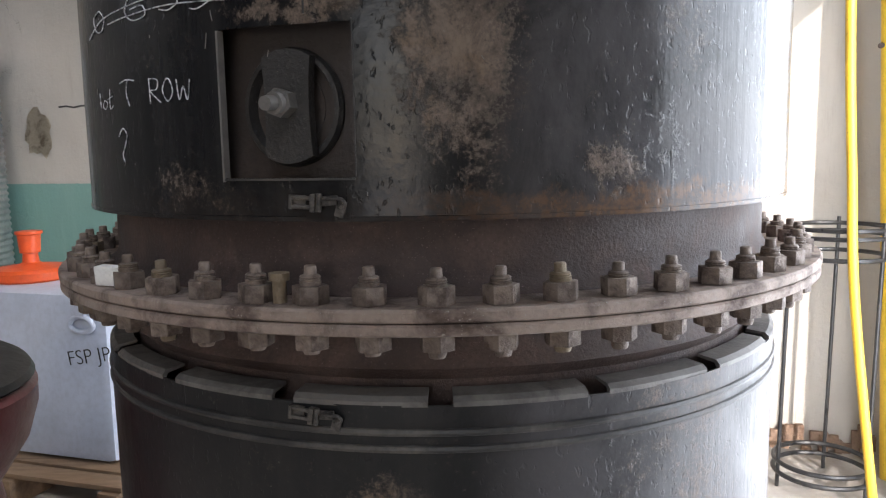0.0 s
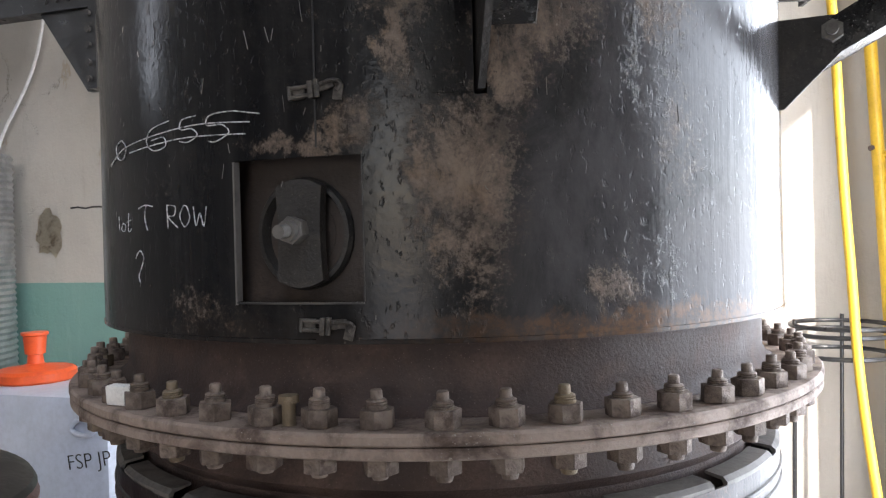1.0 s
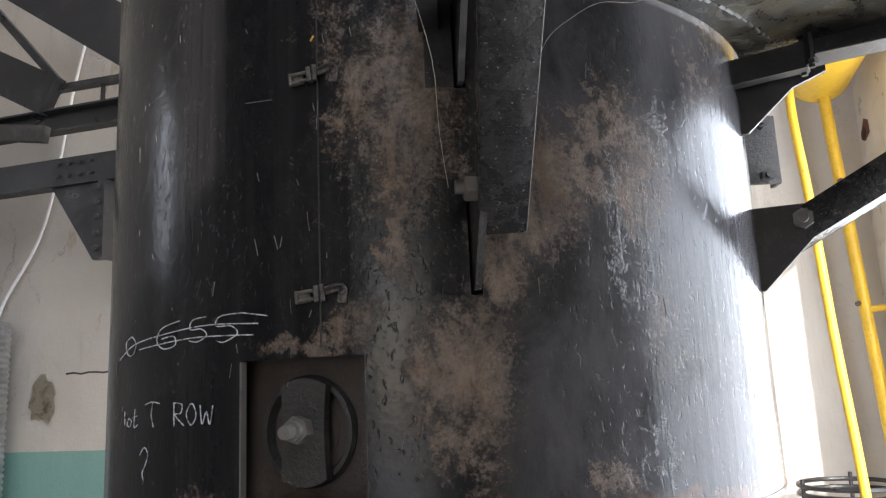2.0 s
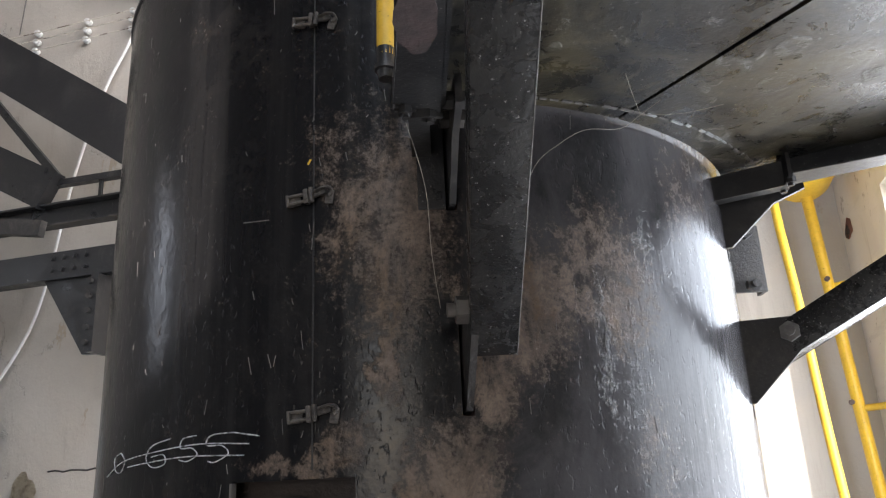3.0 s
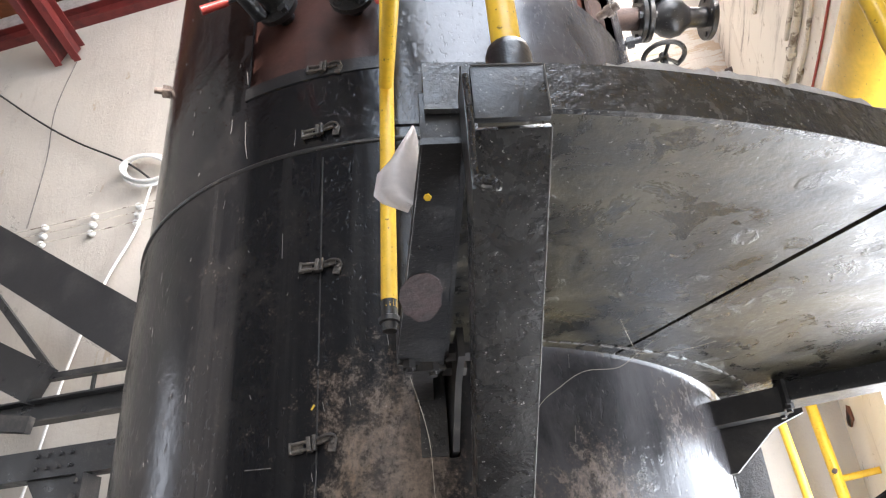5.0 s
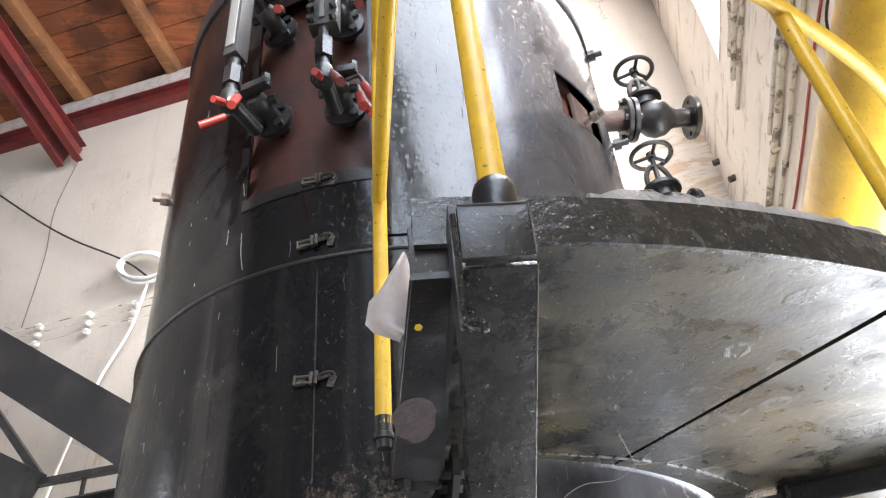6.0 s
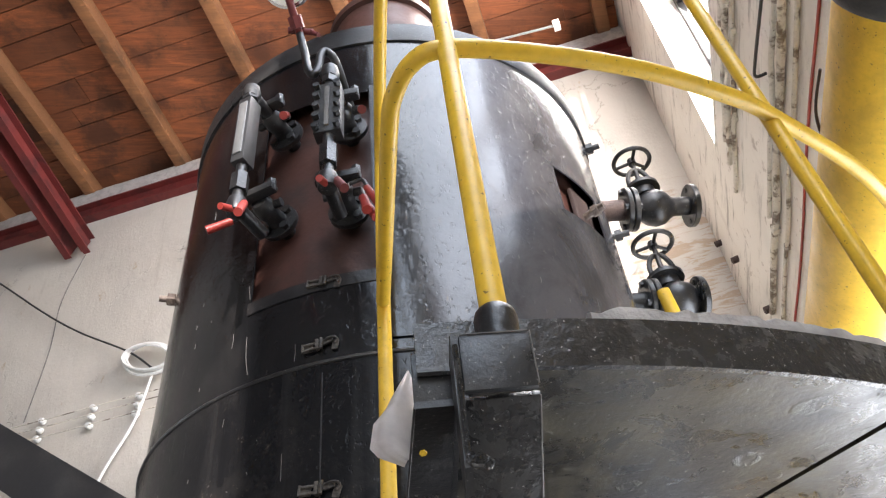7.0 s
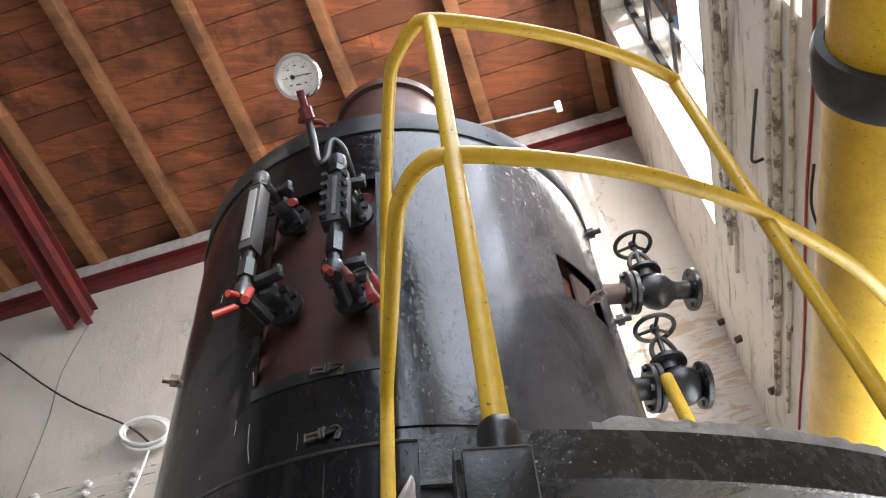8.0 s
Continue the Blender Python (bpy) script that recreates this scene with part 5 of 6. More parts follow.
# ---- pressure gauge ----
pg = thing("pressure_gauge", polar(-11, 0.72, 3.40), "round white-faced pressure gauge on a black siphon pipe", "pressure gauge")
siphon = [polar(-8.6, 0.66, 3.40), polar(-8.6, 0.80, 3.405), polar(-9.2, 0.85, 3.435), polar(-10.4, 0.865, 3.455), polar(-11.2, 0.87, 3.435), polar(-11.5, 0.87, 3.385), polar(-12.3, 0.87, 3.356), polar(-13.3, 0.87, 3.385), polar(-14.0, 0.872, 3.46), polar(-14.9, 0.88, 3.545)]
part("siphon_pipe", sweep(B(), spline(siphon, 6), 0.0105, 12), BLACK, pg)
DC = Vector((-0.254, -0.935, 3.652))
face = (Vector((-0.55, -1.977, 2.05)) - DC).normalized()
base = DC + Vector((0.008, 0.012, -0.055))
foot = polar(-14.9, 0.88, 3.545)
bm = B()
rod(bm, foot, base, 0.0105, n=14)
hexagon(bm, foot + (base - foot) * 0.15, foot + (base - foot) * 0.5, 0.034)
rod(bm, foot + Vector((-0.03, 0, 0.02)), foot + Vector((0.035, 0, 0.005)), 0.0085, n=12)
rod(bm, foot + Vector((0.03, 0, 0.006)), foot + Vector((0.052, -0.015, -0.035)), 0.006, n=10)
part("gauge_cock", bm, REDSTEEL, pg, "red three-way gauge cock")
fm = Matrix.Translation(DC) @ face.to_track_quat("Z", "Y").to_matrix().to_4x4() @ pose(0, 0, 0, 0, 0, -4)
RD = 0.061
part("case", lathe(B(), [(0.0, -0.034), (RD - 0.004, -0.034), (RD, -0.028), (RD, 0.004), (RD + 0.003, 0.006), (RD + 0.002, 0.012), (RD - 0.005, 0.012), (RD - 0.006, 0.005), (0.0, 0.005)], 48, fm, closed=False), CHROME, pg, "chromed gauge case")
dial = part("dial", lathe(B(), [(0.0, 0.0056), (RD - 0.006, 0.0056), (RD - 0.006, 0.0066), (0.0, 0.0066)], 48, fm, closed=False), DIAL, pg, "white printed dial")
bm = B()
for k in range(25):
    t_ = radians(225 - k * 270 / 24)
    ln = 0.008 if k % 4 == 0 else 0.004
    box(bm, (0.040 * math.cos(t_), 0.040 * math.sin(t_), 0.007), (ln, 0.0009, 0.0006), fm @ Matrix.Translation((0.040 * math.cos(t_), 0.040 * math.sin(t_), 0)) @ pose(0, 0, 0, 0, 0, math.degrees(t_)) @ Matrix.Translation((-0.040 * math.cos(t_), -0.040 * math.sin(t_), 0)))
for k in range(7):
    t_ = radians(225 - k * 45)
    box(bm, (0.030 * math.cos(t_), 0.030 * math.sin(t_), 0.007), (0.007, 0.003, 0.0006), fm)
box(bm, (0, -0.022, 0.007), (0.014, 0.003, 0.0006), fm)
part("scale", bm, INK, dial)
bm = B()
box(bm, (0.012, 0.001, 0.0082), (0.058, 0.0018, 0.001), fm)
lathe(bm, [(0.0, 0.007), (0.006, 0.007), (0.006, 0.010), (0.0, 0.010)], 16, fm @ Matrix.Translation((-0.012, 0.0, 0)), closed=False)
part("needle", bm, INK, dial)


# ---- stop valves ----
def stop_valve(x0, y, z, x1, label):
    g = thing("stop_valve", (x0, y, z - 0.08), label, "valve", "boiler stop valves")
    mx = Matrix.Translation((x0, y, z)) @ pose(0, 0, 0, 0, 90, 0)
    L = x1 - x0
    part("stub_pipe", rod(B(), (x0 - 0.2, y, z), (x0, y, z), 0.038, n=24), RUST if z > 3.4 else BLACK, g)
    for i, s in enumerate((0.0, 0.022)):
        part("flange", lathe(B(), [(0.03, s), (0.078, s), (0.080, s + 0.003), (0.080, s + 0.016), (0.078, s + 0.018), (0.03, s + 0.018)], 32, mx), BLACK, g)
    for k in range(4):
        t_ = k * math.pi / 2 + 0.6
        b = B()
        p = Vector((x0 - 0.012, y + 0.062 * math.cos(t_), z + 0.062 * math.sin(t_)))
        hexagon(b, p, p + Vector((0.06, 0, 0)), 0.02)
        part("bolt", b, BLACK, g)
    part("body", lathe(B(), [(0.0, 0.03), (0.036, 0.03), (0.036, 0.05), (0.045, 0.06), (0.062, 0.085), (0.068, 0.115), (0.060, 0.145), (0.042, 0.165), (0.034, 0.18), (0.034, L - 0.02), (0.0, L - 0.02)], 32, mx, closed=False), BLACK, g, "cast black globe valve body")
    part("flange", lathe(B(), [(0.02, L - 0.02), (0.076, L - 0.02), (0.078, L - 0.017), (0.078, L - 0.003), (0.076, L), (0.02, L)], 32, mx), BLACK, g)
    # black plugs stand in for the shade inside the bolt holes
    for k in range(4):
        t_ = k * math.pi / 2 + 0.5
        b = B()
        p = Vector((x1 - 0.024, y + 0.058 * math.cos(t_), z + 0.058 * math.sin(t_)))
        lathe(b, [(0.0, 0.0), (0.010, 0.0), (0.010, 0.026), (0.0, 0.026)], 12, Matrix.Translation(p) @ pose(0, 0, 0, 0, 90, 0), closed=False)
        part("hole_shade", b, INK, g)
    xm = x0 + 0.095
    b = B()
    lathe(b, [(0.0, 0.05), (0.044, 0.05), (0.042, 0.085), (0.062, 0.088), (0.062, 0.102), (0.040, 0.106), (0.030, 0.13), (0.022, 0.135), (0.0, 0.135)], 28, pose(xm, y, z), closed=False)
    part("bonnet", b, BLACK, g)
    for s in (-1, 1):
        part("yoke_arm", sweep(B(), spline([(xm + 0.036 * s, y, z + 0.10), (xm + 0.040 * s, y, z + 0.15), (xm + 0.022 * s, y, z + 0.195), (xm, y, z + 0.205)], 4), 0.009, 10), BLACK, g)
    part("spindle", rod(B(), (xm, y, z + 0.12), (xm, y, z + 0.265), 0.009, n=14), GREYSTEEL, g)
    wz = z + 0.25
    b = B()
    ring = [(xm + 0.068 * math.cos(k * math.tau / 32), y + 0.068 * math.sin(k * math.tau / 32), wz + 0.004) for k in range(32)]
    sweep(b, ring, 0.0085, 10, True)
    wheel = part("handwheel", b, BLACK, g, "three-spoked black handwheel")
    for k in range(3):
        t_ = k * math.tau / 3 + 0.5
        part("spoke", rod(B(), (xm, y, wz), (xm + 0.064 * math.cos(t_), y + 0.064 * math.sin(t_), wz + 0.004), 0.0065, n=10), BLACK, wheel)
    part("hub", lathe(B(), [(0.0, -0.012), (0.016, -0.012), (0.016, 0.012), (0.0, 0.012)], 16, pose(xm, y, wz), closed=False), BLACK, wheel)
    return g


stop_valve(0.800, -0.03, 3.625, 1.055, "black cast globe valve with handwheel on a rusty stub")
stop_valve(0.775, 0.0, 3.225, 0.965, "black cast globe valve with handwheel and yellow pipe beside it")
single("yellow_pipe", rod(B(), (0.815, -0.07, 3.215), (0.90, -0.02, 2.60), 0.022, n=18), YELLOW, "yellow painted pipe below the lower valve", "pipe")
for a, z, m_ in ((-75, 3.23, BOLT), (72, 3.33, BLACK), (70, 3.72, BLACK)):
    bm = B()
    rod(bm, polar(a, 0.67, z), polar(a, 0.745, z), 0.010, n=12)
    hexagon(bm, polar(a, 0.70, z), polar(a, 0.722, z), 0.034)
    part("stud", bm, m_, boiler, "stud with nut on the jacket side")

# ---- side wall services ----
for z, v0, v1, rr, mt, lab in ((4.88, -0.9, 1.25, 0.012, CONDUIT, "painted-over conduit under the window sill"), (4.80, -1.2, 1.35, 0.016, CONDUIT, "limewashed conduit along the wall"), (4.72, -1.2, 1.5, 0.012, CONDUIT, "painted-over conduit under the window sill"), (4.24, -1.6, 1.2, 0.012, CONDUIT, "painted-over conduit along the wall"), (4.15, -1.6, 1.9, 0.017, CONDUIT, "limewashed conduit along the wall"), (4.03, -1.6, 1.9, 0.010, CONDUIT, "painted-over conduit along the wall")):
    g = thing("conduit", R(U1 - rr, v0, z), lab, "conduit", "wall conduits")
    pts = [R(U1 - rr - 0.004 + 0.003 * math.sin(3 * i), v0 + (v1 - v0) * i / 12, z + 0.01 * math.sin(2.1 * i + z)) for i in range(13)]
    part("tube", sweep(B(), pts, rr, 10), mt, g)
    for i in range(1, 5):
        vv = v0 + (v1 - v0) * i / 5
        part("saddle", in_room(box(B(), (U1 - rr * 0.9, vv, z), (rr * 2.6, 0.03, rr * 2.8), None, 0.003)), mt, g)
single("red_cable", sweep(B(), spline([R(U1 - 0.006, v_, 3.90 + 0.012 * math.sin(4.3 * v_)) for v_ in (-1.6, -0.9, -0.3, 0.2, 0.6, 0.9, 1.3, 1.6, 1.9)], 5), 0.006, 8), RED, "thin red cable clipped along the wall", "cable")
single("bent_hook", sweep(B(), spline([R(U1 - 0.002, 0.40, 4.34), R(U1 - 0.05, 0.39, 4.33), R(U1 - 0.055, 0.30, 4.32), R(U1 - 0.05, -0.02, 4.27)], 6), 0.007, 8), GREYSTEEL, "bent iron hook fixed in the wall", "hook")
for v_, z in ((2.40, 5.10), (1.97, 4.22), (2.17, 4.76)):
    single("wall_plug", in_room(rod(B(), (U1 + 0.01, v_, z), (U1 - 0.04, v_, z - 0.01), 0.022, n=12)), RUST, "rusty stub sticking out of the wall", "stub", "wall stubs")

duct = thing("gas_main", R(1.33, 0.5, 2.85), "large yellow painted gas main along the wall", "pipe")
part("main", in_room(rod(B(), (1.335, -3.0, 3.03), (1.335, 2.25, 3.03), 0.155, n=48)), YELLOW, duct)
part("clamp", lathe(B(), [(0.157, -0.05), (0.175, -0.05), (0.182, -0.03), (0.182, 0.03), (0.175, 0.05), (0.157, 0.05)], 48, ROOM @ pose(1.335, -0.93, 3.03, 90)), RUBBER, duct, "black rubber band round the main")
part("end_cap", in_room(lathe(B(), [(0.0, 0.06), (0.08, 0.05), (0.14, 0.02), (0.156, -0.02), (0.0, -0.02)], 40, pose(1.335, 2.27, 3.03, -90), closed=False)), YELLOW, duct)
single("wire_end", sweep(B(), spline([R(1.20, -0.62, 3.13), R(1.19, -0.50, 3.11), R(1.215, -0.42, 3.06), R(1.25, -0.52, 2.95)], 6), 0.0035, 6), RUST, "rusty tie wire round the yellow main", "wire")
g = thing("gas_pipe", R(1.43, 2.2, FLOOR), "vertical yellow gas pipe with side branches", "pipe", "yellow gas pipes")
part("riser", in_room(rod(B(), (1.475, 2.2, FLOOR), (1.335, 2.2, 2.95), 0.027, n=20)), YELLOW, g)
for z in (1.84, 2.42):
    part("branch", in_room(rod(B(), (1.38, 2.2, z), (1.54, 2.15, z + 0.01), 0.016, n=14)), YELLOW, g)
    part("branch_bolt", in_room(rod(B(), (1.35, 2.17, z + 0.03), (1.35, 2.15, z + 0.03), 0.012, n=10)), RUST, g)
g = thing("gas_pipe", R(1.335, 1.8, FLOOR), "slim yellow gas pipe leaning towards the wall", "pipe", "yellow gas pipes")
part("riser", sweep(B(), spline([R(1.335, 1.8, FLOOR), R(1.222, 1.8, 0.80), R(1.186, 1.8, 1.35), R(1.163, 1.8, 1.75), R(1.142, 1.8, 2.30), R(1.118, 1.8, 2.72), R(1.14, 1.81, 2.90), R(1.22, 1.83, 2.99)], 8), 0.0195, 16), YELLOW, g)

# hole in the plaster of the back wall, and an old stain
bm = B()
rng = random.Random(21)
rim_pts = [(0.10 + 0.05 * rng.random()) for k in range(22)]
vs = [bm.verts.new((-3.55 + rr * 0.9 * math.cos(k * math.tau / 22), V1 - 0.003, 1.62 + rr * 1.25 * math.sin(k * math.tau / 22))) for k, rr in enumerate(rim_pts)]
f = bm.faces.new(vs)
bmesh.ops.solidify(bm, geom=[f], thickness=0.004)
single("plaster_patch", in_room(bm), surface("brown_soot_plaster", (0.46, 0.40, 0.31), (0.16, 0.12, 0.08), 12, (0.45, 0.66), (0.8, 0.9), 0, 60, 0.6, dist=0.01), "brown sooty patch of broken plaster on the wall", "plaster patch")
single("wall_crack", in_room(sweep(B(), [(-3.36 + 0.06 * i, V1 - 0.0005, 1.785 + 0.006 * math.sin(2.3 * i)) for i in range(8)], 0.006, 5)), DUSTY, "dark crack in the limewashed plaster", "crack", "wall cracks")
single("wall_crack", in_room(sweep(B(), spline([(-3.97, V1 - 0.0005, 7.07), (-4.09, V1 - 0.0005, 6.48), (-4.05, V1 - 0.0005, 5.9), (-4.08, V1 - 0.0005, 5.2)], 6), 0.005, 5)), PALE, "long crack in the limewashed plaster", "crack", "wall cracks")
rng = random.Random(4)


def ragged(cv, cz, rv, rz, n, du):
    """A ragged flat patch lying on the side wall."""
    b = B()
    vs = [b.verts.new((U1 - 0.002, cv + rv * rng.uniform(0.7, 1.15) * math.cos(k * math.tau / n), cz + rz * rng.uniform(0.7, 1.15) * math.sin(k * math.tau / n))) for k in range(n)]
    f = b.faces.new(vs)
    bmesh.ops.solidify(b, geom=[f], thickness=du)
    return in_room(b)


wb = thing("wall_hole", R(U1, 2.40, 2.74), "broken hole in the plaster showing flat black patch painting the shade in the hole and red brick", "wall hole")
part("brick_face", ragged(2.36, 2.745, 0.085, 0.055, 13, 0.004), surface("broken_red_brick", (0.40, 0.17, 0.11), (0.30, 0.20, 0.15), 18, (0.4, 0.65), (0.8, 0.9), 0, 90, 0.8), wb, "broken red brick")
# the wall is not cut here; black colour gives the hole's shade
part("void", ragged(2.405, 2.735, 0.05, 0.042, 11, 0.008), INK, wb, "flat black patch painting the shade in the hole")

rng = random.Random(27)
bm = B()
for k in range(26):
    box(bm, (0.55 + 0.037 * k, V1 - 0.012 - rng.uniform(0, 0.02), FLOOR + rng.uniform(0.02, 0.06)), (rng.uniform(0.03, 0.07), 0.03, rng.uniform(0.04, 0.13)), pose(0, 0, 0, 0, rng.uniform(-2, 2), 0), 0.006)
single("broken_plaster", in_room(bm), surface("brown_crumbled_plaster", (0.30, 0.20, 0.14), (0.16, 0.10, 0.07), 14, (0.4, 0.65), (0.8, 0.9), 0, 70, 0.8, dist=0.01), "crumbled brown plaster along the foot of the wall", "broken plaster", kind="stuff")

# ---- wire stand ----
stand = thing("wire_stand", R(1.175, 2.06, FLOOR), "tall black wire stand with two rings", "stand")


def ring_at(name, cu, cv, z, rad, r):
    pts = [R(cu + rad * math.cos(k * math.tau / 40), cv + rad * math.sin(k * math.tau / 40), z) for k in range(40)]
    part(name, sweep(B(), pts, r, 8, True), BLACK, stand)


SU, SV, SR = 1.175, 2.06, 0.205
for z in (1.09, 1.055, 0.965):
    ring_at("top_ring", SU + 0.02, SV, z, SR, 0.010)
for z in (0.02, -0.03):
    ring_at("foot_ring", SU, SV, z, SR, 0.011)
for t_ in (78, 198, 318):
    c, s = math.cos(radians(t_)) * SR, math.sin(radians(t_)) * SR
    part("leg", in_room(rod(B(), (SU + c, SV + s, FLOOR), (SU + 0.02 + c, SV + s, 1.12), 0.009, n=10)), BLACK, stand)

# ---- plastic tank on a pallet ----
pallet = thing("pallet", R(-2.15, 1.45, FLOOR), "weathered wooden pallet under the plastic tank", "pallet")
for i in range(8):
    part("board", in_room(box(B(), (-2.35, 0.98 + 0.135 * i, 0.045), (1.25, 0.11, 0.022), None, 0.003)), WOOD, pallet)
for uu in (-2.9, -2.35, -1.78):
    part("bearer", in_room(box(B(), (uu, 1.45, -0.033), (0.1, 1.1, 0.128), None, 0.004)), WOOD, pallet)
tank = thing("plastic_tank", R(-2.35, 1.45, 0.06), "milky white plastic tank with an orange screw cap and marker writing", "tank")
bm = box(B(), (-2.40, 1.50, 0.455), (1.0, 0.78, 0.79), None, 0.05)
part("body", in_room(bm), WHITE_PLASTIC, tank)
cu, cv = -2.60, 1.42
bm = in_room(lathe(B(), [(0.0, 0.0), (0.185, 0.0), (0.192, 0.01), (0.192, 0.045), (0.175, 0.06), (0.06, 0.075), (0.04, 0.085), (0.035, 0.13), (0.0, 0.13)], 14, pose(cu, cv, 0.852), closed=False))
part("cap", bm, ORANGE, tank, "orange ribbed screw cap")
bm = in_room(lathe(B(), [(0.0, 0.0), (0.048, 0.0), (0.055, 0.09), (0.064, 0.095), (0.064, 0.108), (0.0, 0.108)], 20, pose(cu, cv, 0.985), closed=False))
part("cap_knob", bm, ORANGE, tank, "orange cap knob")
hu, hz = -2.02, 0.715
bm = sweep(B(), [R(hu + 0.062 * math.cos(k * math.tau / 24) * (1 - 0.15 * math.sin(k * math.tau / 24)), 1.095, hz + 0.035 * math.sin(k * math.tau / 24)) for k in range(24)], 0.012, 10, True)
part("handle", bm, WHITE_PLASTIC, tank, "white plastic carrying loop")
bm = in_room(rod(B(), (hu, 1.12, hz + 0.06), (hu, 1.085, hz + 0.06), 0.03, n=16))
part("handle_boss", bm, WHITE_PLASTIC, tank)
tx = bpy.data.curves.new("marker_writing", "FONT")
tx.body, tx.size, tx.extrude, tx.offset = "FSP JP", 0.098, 0.0006, -0.0016
tx.materials.append(INK)
ob = new("marker_writing", tx)
ob.parent = tank
ob.matrix_parent_inverse = tank.matrix_basis.inverted()
ob.matrix_basis = ROOM @ pose(-2.12, 1.1085, 0.515, 90, -9, 0)
ob["label"] = "black marker letters FSP JP"

# ---- dark red machine ----
mc = thing("red_pump", (-1.46, -0.02, FLOOR), "dark red cast pump housing with a black rubber lid", "pump")
MM = pose(-1.425, -0.02, 0.03, 0, 7, 0)
part("lid", lathe(B(), [(0.0, 0.99), (0.29, 0.985), (0.335, 0.97), (0.345, 0.955), (0.335, 0.945), (0.0, 0.945)], 56, MM, closed=False), RUBBER, mc, "black rubber lid with a raised edge")
part("bowl", lathe(B(), [(0.0, 0.944), (0.335, 0.944), (0.352, 0.93), (0.355, 0.88), (0.34, 0.80), (0.30, 0.72), (0.29, 0.70), (0.0, 0.70)], 56, MM, closed=False), DARKRED, mc)
part("foot", lathe(B(), [(0.0, 0.70), (0.30, 0.70), (0.345, 0.66), (0.355, 0.60), (0.34, 0.30), (0.38, 0.02), (0.38, FLOOR), (0.0, FLOOR)], 56, pose(-1.425, -0.02, 0.0), closed=False), DARKRED, mc)

# ---- corrugated duct beside the back wall ----
prof = []
for i in range(44):
    z = 2.13 - i * 0.04
    prof += [(0.40, z), (0.412, z - 0.02)]
prof += [(0.38, prof[-1][1]), (0.38, 2.13)]
single("corrugated_duct", in_room(lathe(B(), [(r, z) for r, z in prof], 56, pose(-3.97, 2.06, 0))), ZINC, "upright corrugated galvanised duct standing by the wall", "duct")

# ---- steel stair and landing in front of the back wall ----
stair = thing("steel_stair", R(-2.9, 2.0, 2.4), "dark steel stair and landing on bolted wall brackets", "stair")
SVV = 2.0


def rbar(name, p, q, w, h, mt=GREYSTEEL, label="", up=(0, 0, 1), dv=0.0):
    b = bar(B(), (p[0], SVV + dv, p[1]), (q[0], SVV + dv, q[1]), w, h, up)
    return part(name, in_room(b), mt, stair, label)


rbar("stringer", (-4.70, 5.28), (-1.55, 3.13), 0.012, 0.34, GREYSTEEL, "wide grey steel stringer")
for s in (-1, 1):
    rbar("stringer_flange", (-4.70, 5.28 + s * 0.205), (-1.55, 3.13 + s * 0.205), 0.07, 0.012, BLACK, dv=0.03)
rbar("brace", (-3.72, 4.32), (-3.03, 3.57), 0.035, 0.05, BLACK)
rbar("landing_rail", (-3.22, 3.560), (-2.0, 3.545), 0.05, 0.042, BLACK)
rbar("rail_post", (-2.72, 3.545), (-2.72, 3.40), 0.02, 0.02, BLACK, up=(1, 0, 0))
rbar("channel", (-3.9, 3.325), (-1.9, 3.325), 0.012, 0.13, BLACK)
rbar("channel_flange", (-3.9, 3.396), (-1.9, 3.394), 0.08, 0.012, BLACK, dv=-0.03)
rbar("channel_flange", (-3.9, 3.255), (-1.9, 3.253), 0.08, 0.012, DUSTY, dv=-0.03)
rbar("stub_beam", (-4.1, 4.05), (-3.07, 3.49), 0.09, 0.26, BLACK, dv=-0.04)
rbar("stub_beam", (-3.9, 3.36), (-3.02, 3.21), 0.05, 0.10, DUSTY, dv=-0.12)
rbar("support_beam", (-4.6, 2.985), (-1.9, 2.985), 0.10, 0.175, BLACK, "black support beam")
for i in range(4):
    for z in (2.955, 3.03):
        uu = -2.98 + 0.08 * i
        b = rod(B(), (uu, SVV - 0.05, z), (uu, SVV - 0.068, z), 0.014, n=10)
        part("rivet", in_room(b), BLACK, stair)
b = B()
pts = [(-3.06, 2.905), (-2.60, 2.90), (-2.60, 2.42), (-2.73, 2.42)]
va = [b.verts.new((u, SVV - 0.02, z)) for u, z in pts]
vb = [b.verts.new((u, SVV + 0.02, z)) for u, z in pts]
b.faces.new(va)
b.faces.new(vb[::-1])
for i in range(4):
    b.faces.new((va[i], va[(i + 1) % 4], vb[(i + 1) % 4], vb[i]))
part("gusset", in_room(b), BLACK, stair, "triangular gusset plate")
b = box(B(), (-2.62, SVV - 0.02, 2.65), (0.05, 0.16, 0.47))
part("gusset_flange", in_room(b), BLACK, stair)
for z in (2.47, 2.56, 2.66, 2.75, 2.84):
    part("rivet", in_room(rod(B(), (-2.64, SVV - 0.10, z), (-2.64, SVV - 0.12, z), 0.018, n=10)), DUSTY, stair)
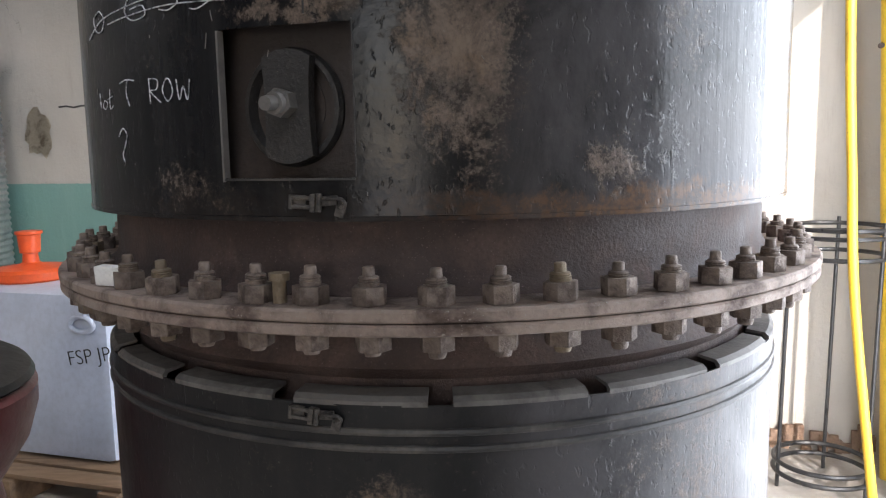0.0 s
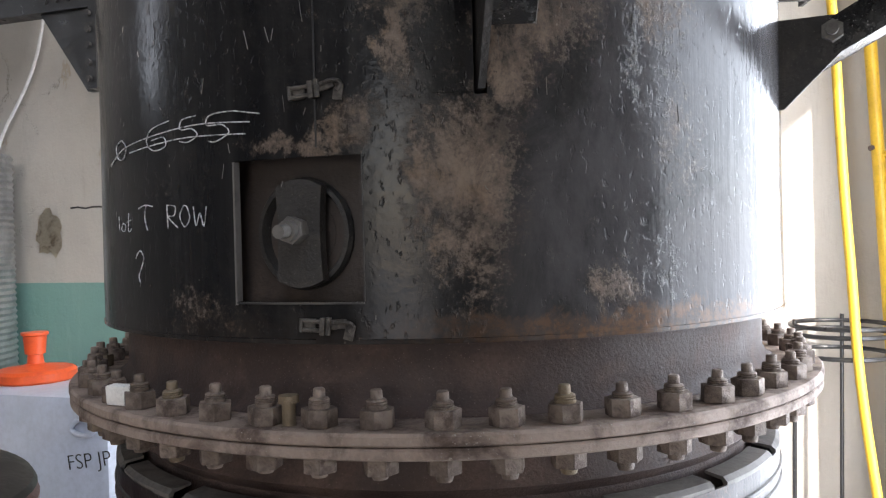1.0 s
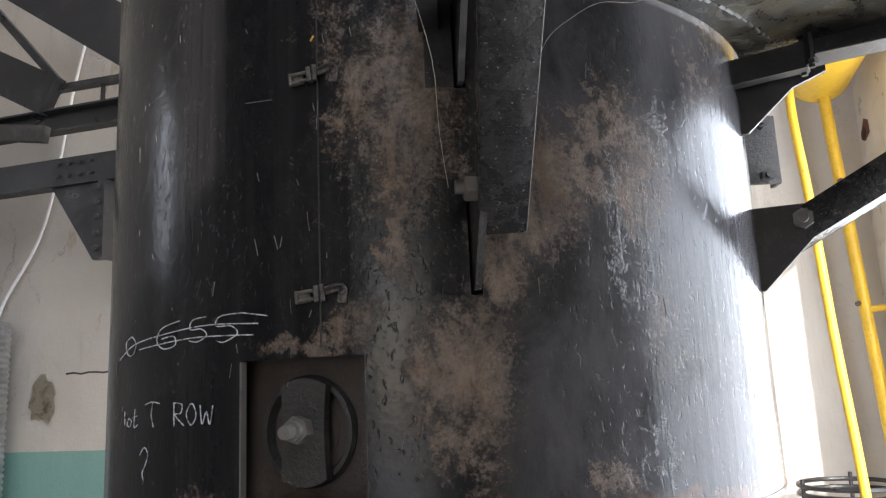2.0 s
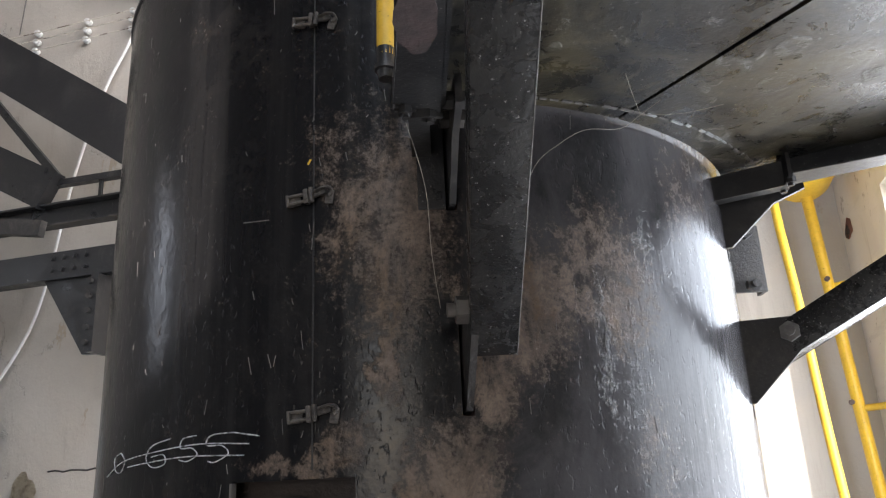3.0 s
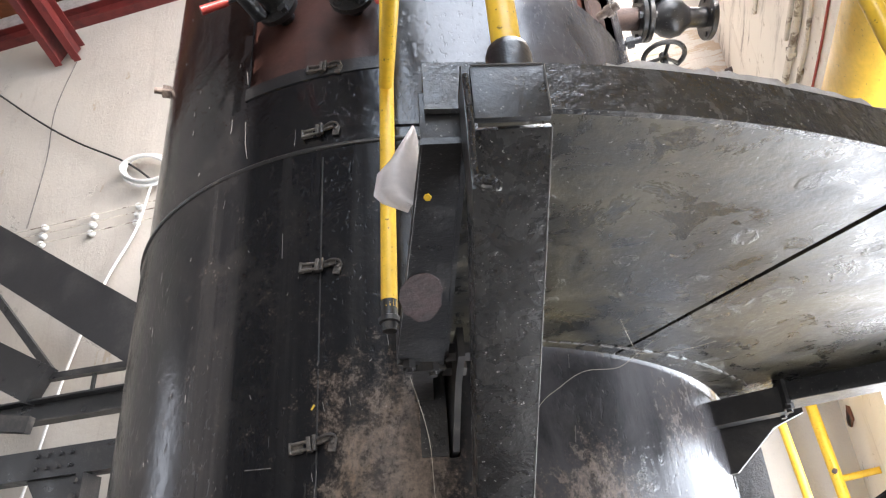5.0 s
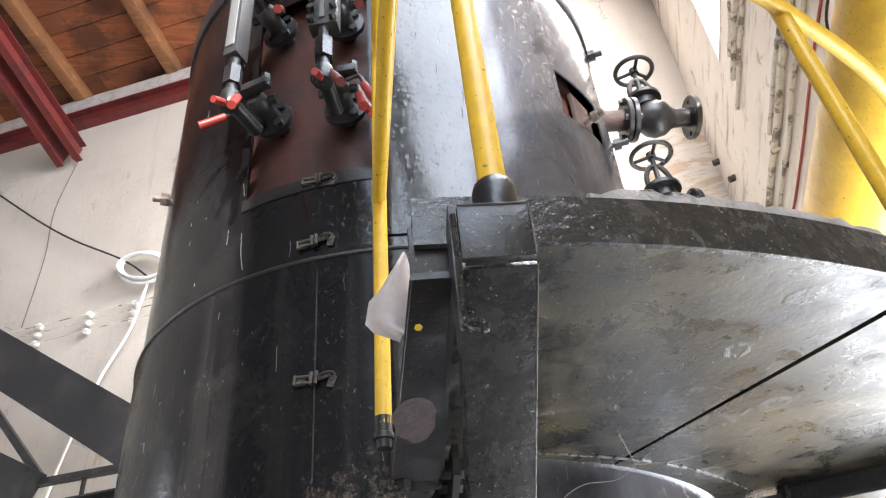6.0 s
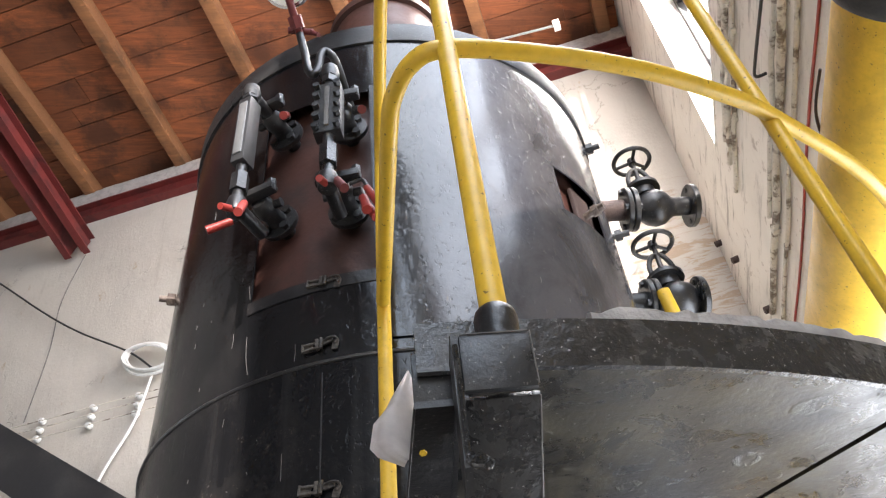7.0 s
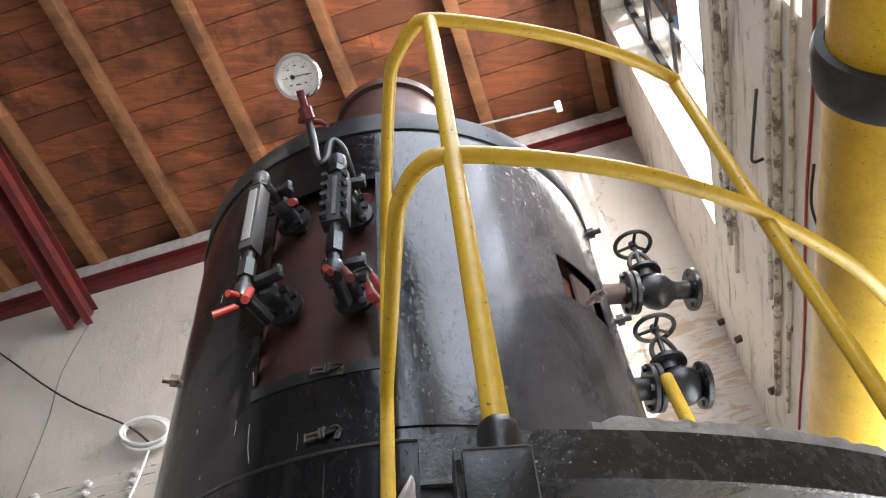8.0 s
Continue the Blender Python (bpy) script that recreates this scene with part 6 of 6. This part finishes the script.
# ---- cables on the back wall ----
single("wall_cable", sweep(B(), spline([R(-5.6, 2.47, 7.5), R(-4.9, 2.46, 6.94), R(-4.2, 2.45, 6.34), R(-3.72, 2.45, 5.97), R(-3.16, 2.44, 5.60), R(-2.86, 2.43, 5.33)], 6), 0.009, 8), RUBBER, "dark cable sagging across the back wall", "cable")
coil = thing("cable_coil", R(-2.93, 2.4, 5.3), "coil of white cable hanging on the back wall", "cable coil")
rng = random.Random(5)
for k in range(6):
    da, db, dc = rng.uniform(-0.015, 0.015), rng.uniform(-0.02, 0.02), rng.uniform(-0.05, 0.05)
    pts = [R(-2.93 + (0.22 + da) * math.cos(t_) + 0.03 * math.sin(t_), 2.44 - 0.012 * k, 5.45 + (0.13 + db) * math.sin(t_) - 0.08 * math.cos(t_) + dc * 0.3) for t_ in [i * math.tau / 30 for i in range(30)]]
    part("loop", sweep(B(), pts, 0.011, 7, True), WIRE_WHITE, coil)
single("white_cable", sweep(B(), spline([R(-2.86, 2.42, 5.30), R(-2.95, 2.43, 4.88), R(-3.14, 2.43, 4.48), R(-3.33, 2.43, 3.84), R(-3.53, 2.43, 2.83), R(-3.85, 2.43, 2.29), R(-3.95, 2.43, 2.0)], 6), 0.011, 8), WIRE_WHITE, "white cable hanging down the back wall", "cable")
for z in (5.14, 5.06, 4.98):
    single("line_wire", sweep(B(), [R(-5.2 + 0.3 * i, 2.44, z + 0.004 * math.sin(i) + 0.06 * math.sin(z * 40) * 0.1) for i in range(10)], 0.0045, 6), CONDUIT, "thin pale wire strung along the wall", "wire", "wall wires")
for uu in (-3.86, -3.39, -2.98):
    for z in (5.14, 5.06, 4.98):
        single("insulator", in_room(lathe(B(), [(0.0, -0.02), (0.022, -0.02), (0.028, -0.005), (0.016, 0.004), (0.026, 0.014), (0.02, 0.03), (0.0, 0.034)], 14, pose(uu, 2.47, z, 90), closed=False)), WIRE_WHITE, "white porcelain knob insulator on the wall", "insulator", "wall insulators")
lampt = thing("tube_lamp", R(0.6, 1.5, 6.85), "slim white tube lamp under the roof", "lamp")
part("tube", in_room(rod(B(), (0.20, 1.5, 6.90), (0.88, 1.5, 6.82), 0.009, n=12)), ZINC, lampt)
part("end_holder", in_room(box(B(), (0.90, 1.5, 6.82), (0.05, 0.05, 0.09), None, 0.006)), WIRE_WHITE, lampt)
